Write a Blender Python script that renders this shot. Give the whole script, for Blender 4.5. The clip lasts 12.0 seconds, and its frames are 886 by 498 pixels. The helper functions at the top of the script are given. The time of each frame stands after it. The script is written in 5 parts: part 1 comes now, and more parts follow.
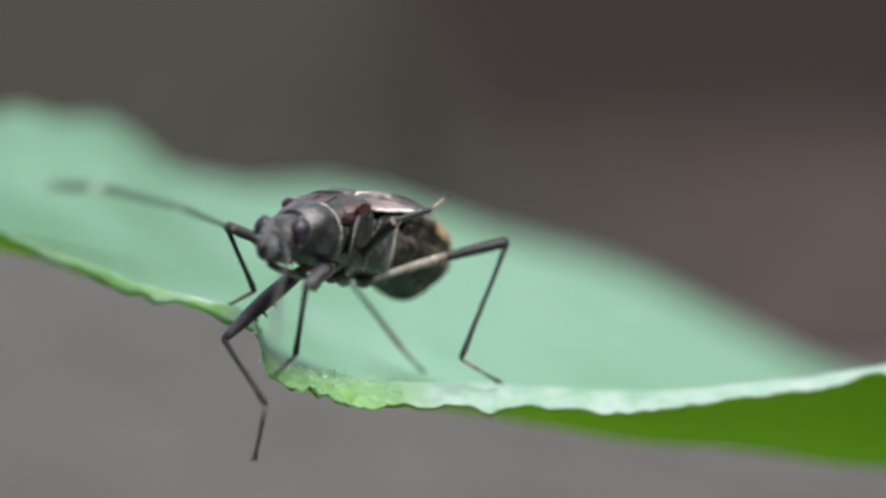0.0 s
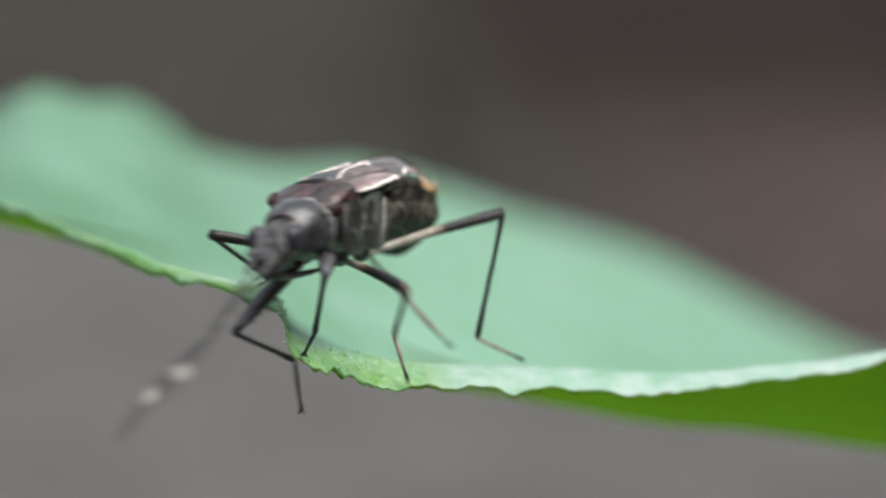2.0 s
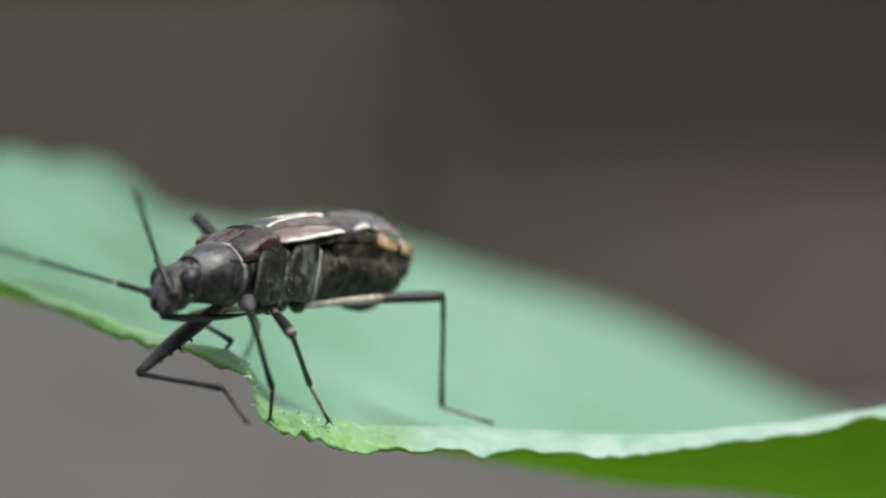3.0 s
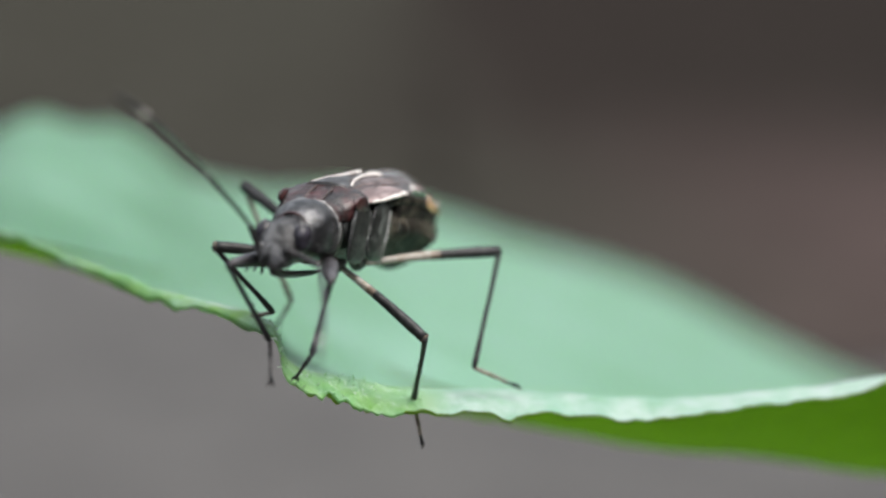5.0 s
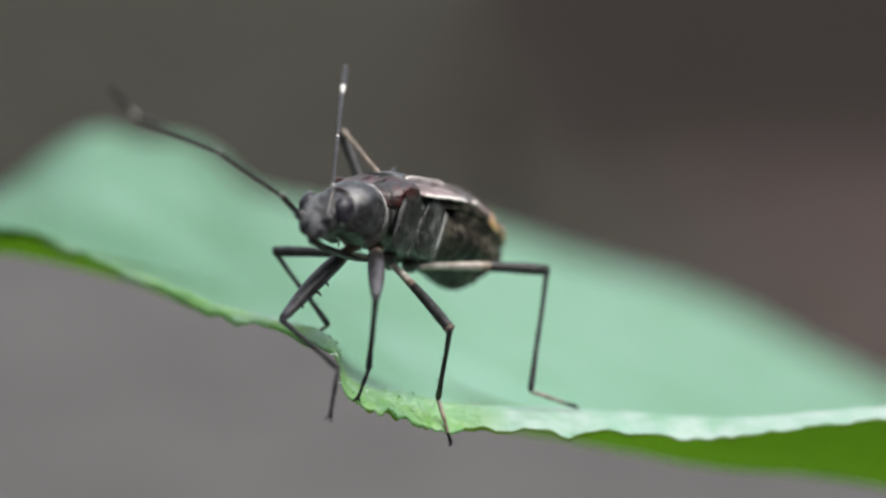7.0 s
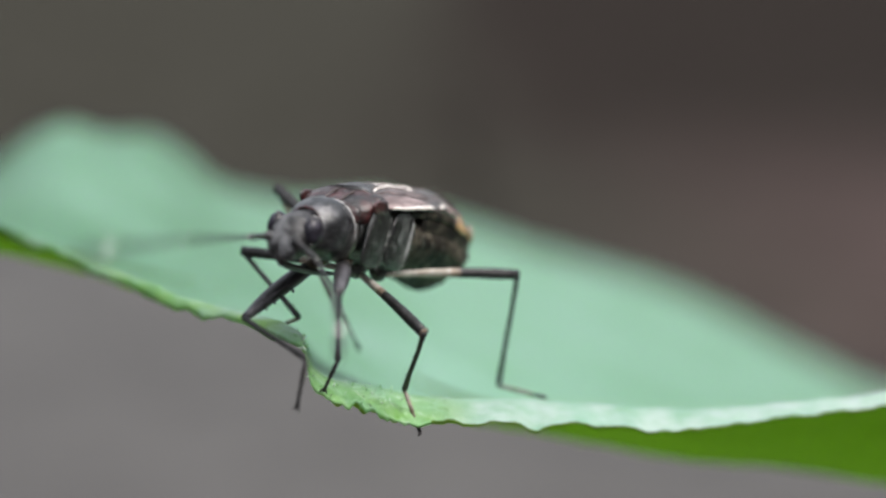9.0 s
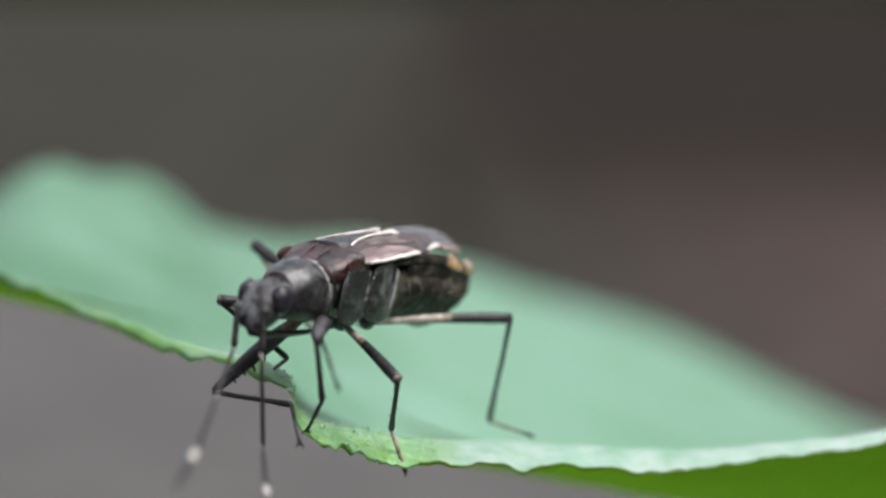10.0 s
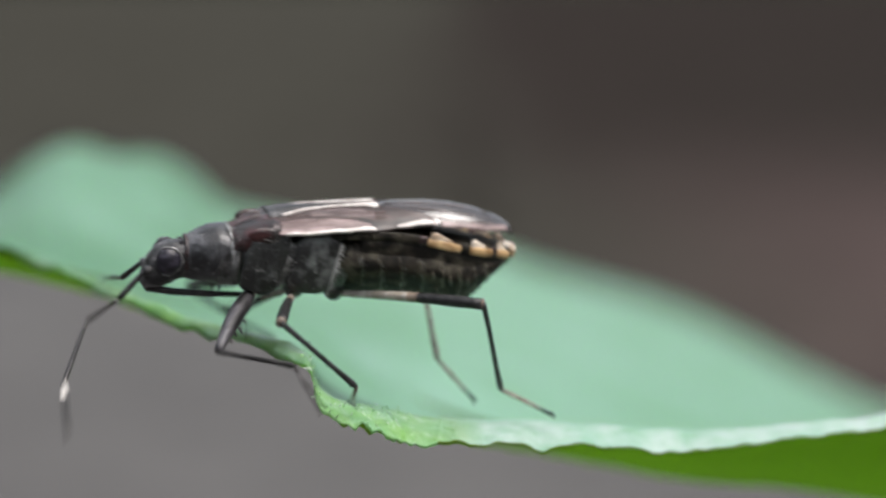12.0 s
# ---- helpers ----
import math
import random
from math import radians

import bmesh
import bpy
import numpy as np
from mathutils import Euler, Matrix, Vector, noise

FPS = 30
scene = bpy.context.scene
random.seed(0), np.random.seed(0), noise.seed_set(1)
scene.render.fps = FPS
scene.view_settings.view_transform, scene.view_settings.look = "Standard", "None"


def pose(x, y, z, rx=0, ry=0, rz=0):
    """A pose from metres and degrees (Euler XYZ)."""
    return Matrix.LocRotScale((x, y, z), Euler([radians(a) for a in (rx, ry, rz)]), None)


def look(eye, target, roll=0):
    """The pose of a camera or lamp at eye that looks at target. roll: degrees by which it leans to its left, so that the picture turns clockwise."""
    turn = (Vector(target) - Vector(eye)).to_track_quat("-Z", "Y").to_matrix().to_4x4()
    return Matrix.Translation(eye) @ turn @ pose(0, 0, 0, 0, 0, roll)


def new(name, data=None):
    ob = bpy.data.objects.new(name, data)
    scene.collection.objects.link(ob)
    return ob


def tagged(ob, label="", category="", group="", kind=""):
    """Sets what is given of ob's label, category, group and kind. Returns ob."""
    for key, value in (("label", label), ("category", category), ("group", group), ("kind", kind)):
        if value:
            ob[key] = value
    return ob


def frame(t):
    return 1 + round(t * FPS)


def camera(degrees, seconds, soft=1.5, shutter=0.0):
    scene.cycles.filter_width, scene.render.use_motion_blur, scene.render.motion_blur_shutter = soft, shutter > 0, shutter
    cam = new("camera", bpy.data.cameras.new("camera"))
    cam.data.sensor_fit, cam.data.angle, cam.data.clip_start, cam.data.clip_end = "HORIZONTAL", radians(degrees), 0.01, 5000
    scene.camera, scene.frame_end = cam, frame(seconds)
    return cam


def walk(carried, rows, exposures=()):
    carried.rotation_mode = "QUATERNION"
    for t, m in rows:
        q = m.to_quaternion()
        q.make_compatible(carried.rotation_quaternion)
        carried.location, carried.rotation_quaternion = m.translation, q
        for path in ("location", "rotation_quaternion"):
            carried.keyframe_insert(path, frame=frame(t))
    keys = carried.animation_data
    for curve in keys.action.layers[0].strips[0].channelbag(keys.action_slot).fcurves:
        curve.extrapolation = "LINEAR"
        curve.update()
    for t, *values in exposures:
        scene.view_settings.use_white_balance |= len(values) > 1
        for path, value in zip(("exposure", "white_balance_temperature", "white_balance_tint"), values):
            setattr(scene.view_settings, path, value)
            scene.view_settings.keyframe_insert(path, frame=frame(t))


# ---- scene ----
# A seed bug about ten millimetres long on the chewed margin of a leaf.
# Shapes and places are written in millimetres and scaled by MM.
MM = 0.001
EYE = (0, -46.581 * MM, 8.214 * MM)
cam = camera(28.0, 12.0, soft=2.4, shutter=0.7)
cam.data.dof.use_dof = True
cam.data.dof.focus_distance = 45.4 * MM
cam.data.dof.aperture_fstop = 36.0
walk(cam, [
    (0, pose(*EYE, 79.550, 0, -1.108)),
    (0.2, pose(*EYE, 79.783, 0, -1.443)),
    (0.5, pose(*EYE, 79.596, 0, -1.035)),
    (0.7, pose(*EYE, 79.727, 0, -0.840)),
    (1, pose(*EYE, 79.731, 0, -1.063)),
    (1.2, pose(*EYE, 80.258, 0, -1.576)),
    (1.5, pose(*EYE, 80.251, 0, -1.760)),
    (1.7, pose(*EYE, 80.233, 0, -2.315)),
    (2, pose(*EYE, 78.946, 0, -0.309)),
    (2.2, pose(*EYE, 79.683, 0, -1.044)),
    (2.5, pose(*EYE, 80.173, 0, -1.331)),
    (2.8, pose(*EYE, 80.554, 0, -1.255)),
    (3, pose(*EYE, 80.952, 0, -1.349)),
    (3.2, pose(*EYE, 80.879, 0, -0.598)),
    (4.8, pose(*EYE, 80.698, 0, -0.492)),
    (5, pose(*EYE, 79.753, 0, -0.476)),
    (5.2, pose(*EYE, 79.770, 0, -0.910)),
    (5.5, pose(*EYE, 79.378, 0, -0.988)),
    (6, pose(*EYE, 79.746, 0, 0.029)),
    (6.2, pose(*EYE, 80.269, 0, 0.291)),
    (6.5, pose(*EYE, 79.312, 0, 0.933)),
    (7, pose(*EYE, 80.299, 0, 1.492)),
    (7.2, pose(*EYE, 79.368, 0, 1.431)),
    (8.8, pose(*EYE, 80.251, 0, 0.184)),
    (9, pose(*EYE, 80.074, 0, 0.420)),
    (9.2, pose(*EYE, 80.251, 0, 0.619)),
    (9.5, pose(*EYE, 80.463, 0, 0.382)),
    (9.8, pose(*EYE, 80.770, 0, 0.272)),
    (10, pose(*EYE, 81.393, 0, -0.000)),
    (10.5, pose(*EYE, 80.581, 0, 0.494)),
    (11, pose(*EYE, 80.599, 0, 0.996)),
    (11.2, pose(*EYE, 80.658, 0, 0.823)),
    (11.5, pose(*EYE, 80.373, 0, 0.746)),
    (11.8, pose(*EYE, 80.986, 0, 0.601)),
    (12, pose(*EYE, 80.735, 0, 0.632)),
], exposures=[(0, 0.96, 6500, 10), (0.5, 0.95, 6550, 9), (1, 0.92, 6650, 7), (1.5, 0.87, 6650, 7), (2, 0.95, 6550, 9), (2.5, 0.88, 6600, 7),
              (3.2, 0.88, 6600, 7), (4.8, 0.95, 6480, 10), (6.5, 0.95, 6480, 11), (12, 0.91, 6480, 12)])

# ---- light ----
SUN_ELEVATION, SUN_TURN = 62, 110
world = bpy.data.worlds.new("overcast_sky")
scene.world = world
world.use_nodes = True
wn, wl = world.node_tree.nodes, world.node_tree.links
sky = wn.new("ShaderNodeTexSky")
sky.sky_type = "NISHITA"
sky.sun_disc = False
sky.sun_elevation, sky.sun_rotation = radians(SUN_ELEVATION), radians(SUN_TURN)
sky.air_density, sky.dust_density, sky.ozone_density = 1.0, 4.0, 1.0
pale = wn.new("ShaderNodeMixRGB")
pale.inputs["Fac"].default_value = 0.55
pale.inputs["Color2"].default_value = (6.1, 6.3, 6.25, 1)
wl.new(sky.outputs["Color"], pale.inputs["Color1"])
wl.new(pale.outputs["Color"], wn["Background"].inputs["Color"])
wn["Background"].inputs["Strength"].default_value = 0.12
sun = new("sun", bpy.data.lights.new("sun", "SUN"))
sun.data.energy, sun.data.angle, sun.data.color = 2.3, radians(35), (1.0, 0.97, 0.92)
sx, sy = math.sin(radians(SUN_TURN)), math.cos(radians(SUN_TURN))
sun.matrix_world = look((sx, sy, math.tan(radians(SUN_ELEVATION))), (0, 0, 0))


# ---- materials ----
def material(name, rough=0.5, spec=0.5):
    m = bpy.data.materials.new(name)
    m.use_nodes = True
    b = m.node_tree.nodes["Principled BSDF"]
    b.inputs["Roughness"].default_value = rough
    b.inputs["Specular IOR Level"].default_value = spec
    return m, m.node_tree.nodes, m.node_tree.links, b


def coords(nodes, links, stretch=(1, 1, 1)):
    """Object coordinates counted in millimetres."""
    tc, mp = nodes.new("ShaderNodeTexCoord"), nodes.new("ShaderNodeMapping")
    mp.inputs["Scale"].default_value = [1000 * s for s in stretch]
    links.new(tc.outputs["Object"], mp.inputs["Vector"])
    return mp.outputs["Vector"]


def noise_fac(nodes, links, vec, scale, detail=4, rough=0.6):
    n = nodes.new("ShaderNodeTexNoise")
    n.inputs["Scale"].default_value = scale
    n.inputs["Detail"].default_value = detail
    n.inputs["Roughness"].default_value = rough
    links.new(vec, n.inputs["Vector"])
    return n.outputs["Fac"]


def ramp(nodes, links, fac, stops):
    r = nodes.new("ShaderNodeValToRGB")
    first, last = r.color_ramp.elements[0], r.color_ramp.elements[1]
    first.position, first.color = stops[0][0], (*stops[0][1], 1)
    last.position, last.color = stops[-1][0], (*stops[-1][1], 1)
    for spot, col in stops[1:-1]:
        e = r.color_ramp.elements.new(spot)
        e.color = (*col, 1)
    links.new(fac, r.inputs["Fac"])
    return r.outputs["Color"]


def mixed(nodes, links, fac, a, b, mode="MIX"):
    m = nodes.new("ShaderNodeMixRGB")
    m.blend_type = mode
    for key, v in (("Fac", fac), ("Color1", a), ("Color2", b)):
        if isinstance(v, bpy.types.NodeSocket):
            links.new(v, m.inputs[key])
        else:
            m.inputs[key].default_value = v if key == "Fac" else (*v, 1)
    return m.outputs["Color"]


def bumped(nodes, links, b, height, strength, dist):
    n = nodes.new("ShaderNodeBump")
    n.inputs["Strength"].default_value = strength
    n.inputs["Distance"].default_value = dist * MM
    links.new(height, n.inputs["Height"])
    links.new(n.outputs["Normal"], b.inputs["Normal"])


def grainy(name, dark, light, scale, rough=0.5, spec=0.5, fine=5.0, bump=0.3, depth=0.03, blotch=None, stretch=(1, 1, 1)):
    """Two scales of mottling: dark to light grain, and larger blotches."""
    m, n, l, b = material(name, rough, spec)
    v = coords(n, l, stretch)
    g = noise_fac(n, l, v, scale)
    col = ramp(n, l, g, [(0.42, dark), (0.66, light)])
    if blotch:
        big = ramp(n, l, noise_fac(n, l, v, scale * 0.5, 4, 0.7), [(0.52, (0, 0, 0)), (0.64, (1, 1, 1))])
        col = mixed(n, l, big, col, blotch)
    l.new(col, b.inputs["Base Color"])
    bumped(n, l, b, noise_fac(n, l, v, scale * fine), bump, depth)
    return m


def both_masks(nodes, links, a, b):
    return mixed(nodes, links, 1.0, a, b, "MULTIPLY")


def leaf_material():
    """Waxy blade: mint-green above, sky gloss painted pale along its margin; light comes through it."""
    m, n, l, b = material("leaf_blade", 0.42, 0.5)
    v = coords(n, l)
    big = noise_fac(n, l, v, 0.20, 4)
    col = ramp(n, l, big, [(0.34, (0.150, 0.345, 0.21)), (0.52, (0.215, 0.43, 0.315)), (0.68, (0.29, 0.50, 0.42))])
    cells = n.new("ShaderNodeTexVoronoi")
    cells.inputs["Scale"].default_value = 3.0
    l.new(v, cells.inputs["Vector"])
    col = mixed(n, l, 0.12, col, ramp(n, l, cells.outputs["Distance"], [(0.1, (0.14, 0.32, 0.17)), (0.6, (0.26, 0.46, 0.32))]))
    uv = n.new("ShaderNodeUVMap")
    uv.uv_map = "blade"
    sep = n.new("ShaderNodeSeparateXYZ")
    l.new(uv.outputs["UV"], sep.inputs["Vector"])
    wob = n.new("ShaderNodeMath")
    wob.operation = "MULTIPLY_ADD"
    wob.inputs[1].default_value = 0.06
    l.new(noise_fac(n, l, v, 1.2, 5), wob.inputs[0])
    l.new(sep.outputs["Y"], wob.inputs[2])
    # Shade painted in: the blade's left end is mixed towards a darker green.
    left_shade = ramp(n, l, sep.outputs["X"], [(0.06, (0.92, 0.92, 0.92)), (0.24, (0.80, 0.80, 0.80)), (0.46, (0, 0, 0))])
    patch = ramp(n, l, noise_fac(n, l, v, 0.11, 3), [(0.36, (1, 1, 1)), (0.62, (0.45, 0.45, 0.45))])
    col = mixed(n, l, both_masks(n, l, left_shade, patch), col, (0.072, 0.21, 0.115))
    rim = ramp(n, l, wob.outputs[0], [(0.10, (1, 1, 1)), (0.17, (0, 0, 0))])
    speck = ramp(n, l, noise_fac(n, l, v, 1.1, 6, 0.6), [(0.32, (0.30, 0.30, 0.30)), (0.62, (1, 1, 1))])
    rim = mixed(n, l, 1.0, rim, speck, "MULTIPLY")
    # Sky gloss and highlights along the margin are painted in as pale colour.
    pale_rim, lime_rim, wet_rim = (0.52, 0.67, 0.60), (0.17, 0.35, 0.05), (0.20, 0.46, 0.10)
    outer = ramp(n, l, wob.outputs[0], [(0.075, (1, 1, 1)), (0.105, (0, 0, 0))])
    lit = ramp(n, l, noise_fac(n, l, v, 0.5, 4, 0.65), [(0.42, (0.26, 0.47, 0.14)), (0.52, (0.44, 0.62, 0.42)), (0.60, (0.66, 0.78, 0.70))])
    margin_sheen = mixed(n, l, outer, lit, mixed(n, l, ramp(n, l, noise_fac(n, l, v, 0.45, 5, 0.7), [(0.46, (0, 0, 0)), (0.62, (1, 1, 1))]), lime_rim, (0.34, 0.52, 0.34)))
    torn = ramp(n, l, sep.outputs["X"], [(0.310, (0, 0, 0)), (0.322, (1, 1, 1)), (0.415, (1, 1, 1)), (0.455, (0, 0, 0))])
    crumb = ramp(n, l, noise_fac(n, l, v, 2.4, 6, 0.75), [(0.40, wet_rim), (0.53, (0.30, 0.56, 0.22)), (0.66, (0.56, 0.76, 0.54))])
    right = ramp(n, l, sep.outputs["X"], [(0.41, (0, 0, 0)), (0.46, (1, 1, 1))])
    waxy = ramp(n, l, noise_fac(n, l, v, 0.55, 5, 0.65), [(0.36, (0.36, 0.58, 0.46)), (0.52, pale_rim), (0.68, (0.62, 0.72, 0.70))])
    margin_sheen = mixed(n, l, torn, mixed(n, l, right, margin_sheen, waxy), crumb)
    col = mixed(n, l, rim, col, margin_sheen)
    l.new(col, b.inputs["Base Color"])
    gloss = ramp(n, l, both_masks(n, l, rim, torn), [(0.0, (0.42, 0.42, 0.42)), (0.5, (0.26, 0.26, 0.26))])
    l.new(gloss, b.inputs["Roughness"])
    smooth = ramp(n, l, noise_fac(n, l, v, 3.0, 5), [(0.0, (0.40, 0.40, 0.40)), (1.0, (0.60, 0.60, 0.60))])
    bumped(n, l, b, mixed(n, l, rim, smooth, noise_fac(n, l, v, 4.5, 4)), 0.7, 0.2)
    through_light = n.new("ShaderNodeBsdfTranslucent")
    l.new(mixed(n, l, rim, (0.40, 0.80, 0.10), (0.40, 0.70, 0.34)), through_light.inputs["Color"])
    mix = n.new("ShaderNodeMixShader")
    mix.inputs["Fac"].default_value = 0.40
    l.new(b.outputs["BSDF"], mix.inputs[1])
    l.new(through_light.outputs["BSDF"], mix.inputs[2])
    l.new(mix.outputs["Shader"], n["Material Output"].inputs["Surface"])
    return m


def under_material():
    """The leaf's lower side: yellower green, lit from behind through the blade."""
    m, n, l, b = material("leaf_underside", 0.55, 0.3)
    v = coords(n, l)
    col = ramp(n, l, noise_fac(n, l, v, 0.25, 5, 0.65), [(0.35, (0.05, 0.11, 0.008)), (0.50, (0.10, 0.20, 0.014)), (0.65, (0.17, 0.28, 0.03))])
    l.new(col, b.inputs["Base Color"])
    bumped(n, l, b, noise_fac(n, l, v, 2.5, 5), 0.3, 0.08)
    through_light = n.new("ShaderNodeBsdfTranslucent")
    through_light.inputs["Color"].default_value = (0.265, 0.35, 0.056, 1)
    mix = n.new("ShaderNodeMixShader")
    mix.inputs["Fac"].default_value = 0.70
    l.new(b.outputs["BSDF"], mix.inputs[1])
    l.new(through_light.outputs["BSDF"], mix.inputs[2])
    l.new(mix.outputs["Shader"], n["Material Output"].inputs["Surface"])
    return m


def ground_material():
    """Dark garden soil, strewn with red-brown bark on one side and blacker beyond it."""
    m, n, l, b = material("garden_soil", 0.95, 0.0)
    v = coords(n, l)
    grain = noise_fac(n, l, v, 0.006)
    soil = ramp(n, l, grain, [(0.42, (0.0300, 0.0290, 0.0240)), (0.66, (0.0420, 0.0405, 0.0345))])
    bark = ramp(n, l, noise_fac(n, l, v, 0.008), [(0.42, (0.049, 0.0375, 0.0355)), (0.66, (0.068, 0.0515, 0.0485))])
    dark_soil = ramp(n, l, grain, [(0.42, (0.0185, 0.0158, 0.0143)), (0.66, (0.0255, 0.0217, 0.0198))])
    sep = n.new("ShaderNodeSeparateXYZ")
    l.new(v, sep.inputs["Vector"])
    drift = noise_fac(n, l, v, 0.0011, 3)

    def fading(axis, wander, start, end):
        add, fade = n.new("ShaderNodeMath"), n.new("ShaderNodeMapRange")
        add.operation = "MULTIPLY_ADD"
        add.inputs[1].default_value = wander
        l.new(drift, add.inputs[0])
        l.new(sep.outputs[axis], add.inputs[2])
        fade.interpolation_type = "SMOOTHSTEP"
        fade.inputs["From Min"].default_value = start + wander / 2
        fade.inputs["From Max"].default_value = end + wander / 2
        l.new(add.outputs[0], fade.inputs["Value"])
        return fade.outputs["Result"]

    def both(a, c):
        k = n.new("ShaderNodeMath")
        k.operation = "MULTIPLY"
        l.new(a, k.inputs[0])
        l.new(c, k.inputs[1])
        return k.outputs[0]

    strewn = both(fading("X", 250, 20, 560), fading("Y", 200, 950, 1300))
    # Where the far soil on the right turns darker.
    tinted = both(fading("X", 400, -500, 350), fading("Y", 700, 1450, 3900))
    l.new(mixed(n, l, tinted, mixed(n, l, strewn, soil, bark), dark_soil), b.inputs["Base Color"])
    bumped(n, l, b, noise_fac(n, l, v, 0.05), 0.6, 6)
    return m


MAT = {
    "leaf": leaf_material(),
    "under": under_material(),
    "cuticle": grainy("dusty_black_cuticle", (0.004, 0.004, 0.0045), (0.034, 0.032, 0.033), 3.4, 0.40, 0.5, 4, 0.6, 0.07, (0.13, 0.13, 0.135)),
    "lobe": grainy("blue_grey_lobe", (0.005, 0.005, 0.006), (0.036, 0.037, 0.040), 2.6, 0.34, 0.6, 5, 0.4, 0.05, (0.10, 0.10, 0.108)),
    "pleura": grainy("dark_pleura", (0.0022, 0.0025, 0.0022), (0.017, 0.019, 0.0175), 2.2, 0.34, 0.7, 4, 0.6, 0.08, (0.10, 0.108, 0.104)),
    "belly": grainy("olive_black_belly", (0.006, 0.0048, 0.0036), (0.034, 0.029, 0.020), 2.4, 0.62, 0.22, 5, 0.45, 0.05, (0.085, 0.076, 0.056)),
    "red": grainy("red_brown_pronotum", (0.006, 0.003, 0.003), (0.062, 0.016, 0.016), 2.4, 0.36, 0.6, 5, 0.5, 0.05),
    "wing": grainy("brown_forewing", (0.008, 0.005, 0.004), (0.060, 0.036, 0.031), 2.2, 0.4, 0.5, 5, 0.4, 0.04, stretch=(0.35, 1, 1)),
    "membrane": grainy("smoky_membrane", (0.012, 0.009, 0.009), (0.065, 0.054, 0.052), 1.6, 0.2, 1.0, 4, 0.15, 0.03, stretch=(0.3, 1, 1)),
    "streak": grainy("ivory_streak", (0.56, 0.51, 0.48), (0.84, 0.81, 0.78), 2.5, 0.5, 0.4, 4, 0.2, 0.03),
    "orange": grainy("orange_spot", (0.26, 0.15, 0.06), (0.68, 0.48, 0.26), 2.6, 0.38, 0.5, 4, 0.3, 0.04, (0.44, 0.28, 0.13)),
    "ivory": grainy("cream_rim_blotch", (0.36, 0.27, 0.19), (0.78, 0.72, 0.62), 2.6, 0.36, 0.5, 4, 0.3, 0.03),
    "cream": grainy("cream_mark", (0.03, 0.026, 0.018), (0.15, 0.13, 0.09), 4.0, 0.45, 0.4, 4, 0.3, 0.03),
    "panel": grainy("dull_pink_panel", (0.045, 0.028, 0.026), (0.19, 0.14, 0.135), 2.0, 0.42, 0.5, 4, 0.3, 0.03, stretch=(0.4, 1, 1)),
    "corium": grainy("pinkish_brown_corium", (0.11, 0.072, 0.068), (0.36, 0.275, 0.265), 1.8, 0.42, 0.5, 4, 0.3, 0.03, stretch=(0.4, 1, 1)),
    "vein": grainy("brown_wing_vein", (0.05, 0.034, 0.03), (0.17, 0.125, 0.115), 1.8, 0.42, 0.5, 4, 0.3, 0.03, stretch=(0.4, 1, 1)),
    "rib": grainy("dull_silver_seam", (0.07, 0.07, 0.068), (0.32, 0.32, 0.31), 5.0, 0.45, 0.5, 3, 0.2, 0.02),
    "fuzz": grainy("silver_hair", (0.22, 0.22, 0.22), (0.55, 0.55, 0.54), 4.0, 0.4, 0.5, 3, 0.2, 0.02),
    "fuzz_brown": grainy("straw_hair", (0.12, 0.11, 0.085), (0.38, 0.355, 0.30), 4.0, 0.5, 0.4, 3, 0.2, 0.02),
    "eye": grainy("dark_compound_eye", (0.008, 0.007, 0.011), (0.038, 0.033, 0.048), 6.0, 0.40, 0.4, 2, 0.3, 0.03),
    "leg_dark": grainy("grey_black_leg", (0.005, 0.005, 0.005), (0.028, 0.027, 0.028), 5.0, 0.50, 0.4, 3, 0.3, 0.02),
    "leg_front": grainy("dusty_black_femur", (0.006, 0.0055, 0.006), (0.05, 0.046, 0.052), 3.0, 0.46, 0.5, 4, 0.35, 0.03, (0.065, 0.063, 0.07), (0.4, 1, 1)),
    "leg_pale": grainy("straw_leg", (0.26, 0.23, 0.19), (0.46, 0.43, 0.39), 4.0, 0.45, 0.4, 3, 0.2, 0.02),
    "leg_brown": grainy("red_brown_leg", (0.05, 0.026, 0.018), (0.13, 0.075, 0.05), 4.0, 0.38, 0.5, 3, 0.2, 0.02),
    "leg_tan": grainy("pale_tan_leg", (0.13, 0.10, 0.075), (0.27, 0.215, 0.17), 4.0, 0.42, 0.4, 3, 0.2, 0.02),
    "band": grainy("dull_white_band", (0.46, 0.43, 0.40), (0.70, 0.67, 0.63), 4.0, 0.5, 0.4, 3, 0.2, 0.02),
    "feeler": grainy("black_feeler", (0.006, 0.005, 0.005), (0.035, 0.03, 0.03), 5.0, 0.4, 0.5, 3, 0.2, 0.02),
    "foliage": grainy("dark_foliage", (0.012, 0.022, 0.008), (0.04, 0.06, 0.02), 0.02, 0.7, 0.3, 4, 0.8, 20),
    "shred": grainy("wet_leaf_shred", (0.30, 0.54, 0.24), (0.74, 0.86, 0.74), 1.6, 0.18, 0.6, 3, 0.3, 0.02),
    "soil": ground_material(),
    "paving": grainy("grey_paving", (0.055, 0.0525, 0.051), (0.077, 0.0735, 0.071), 0.01, 0.85, 0.3, 8, 0.4, 3),
}


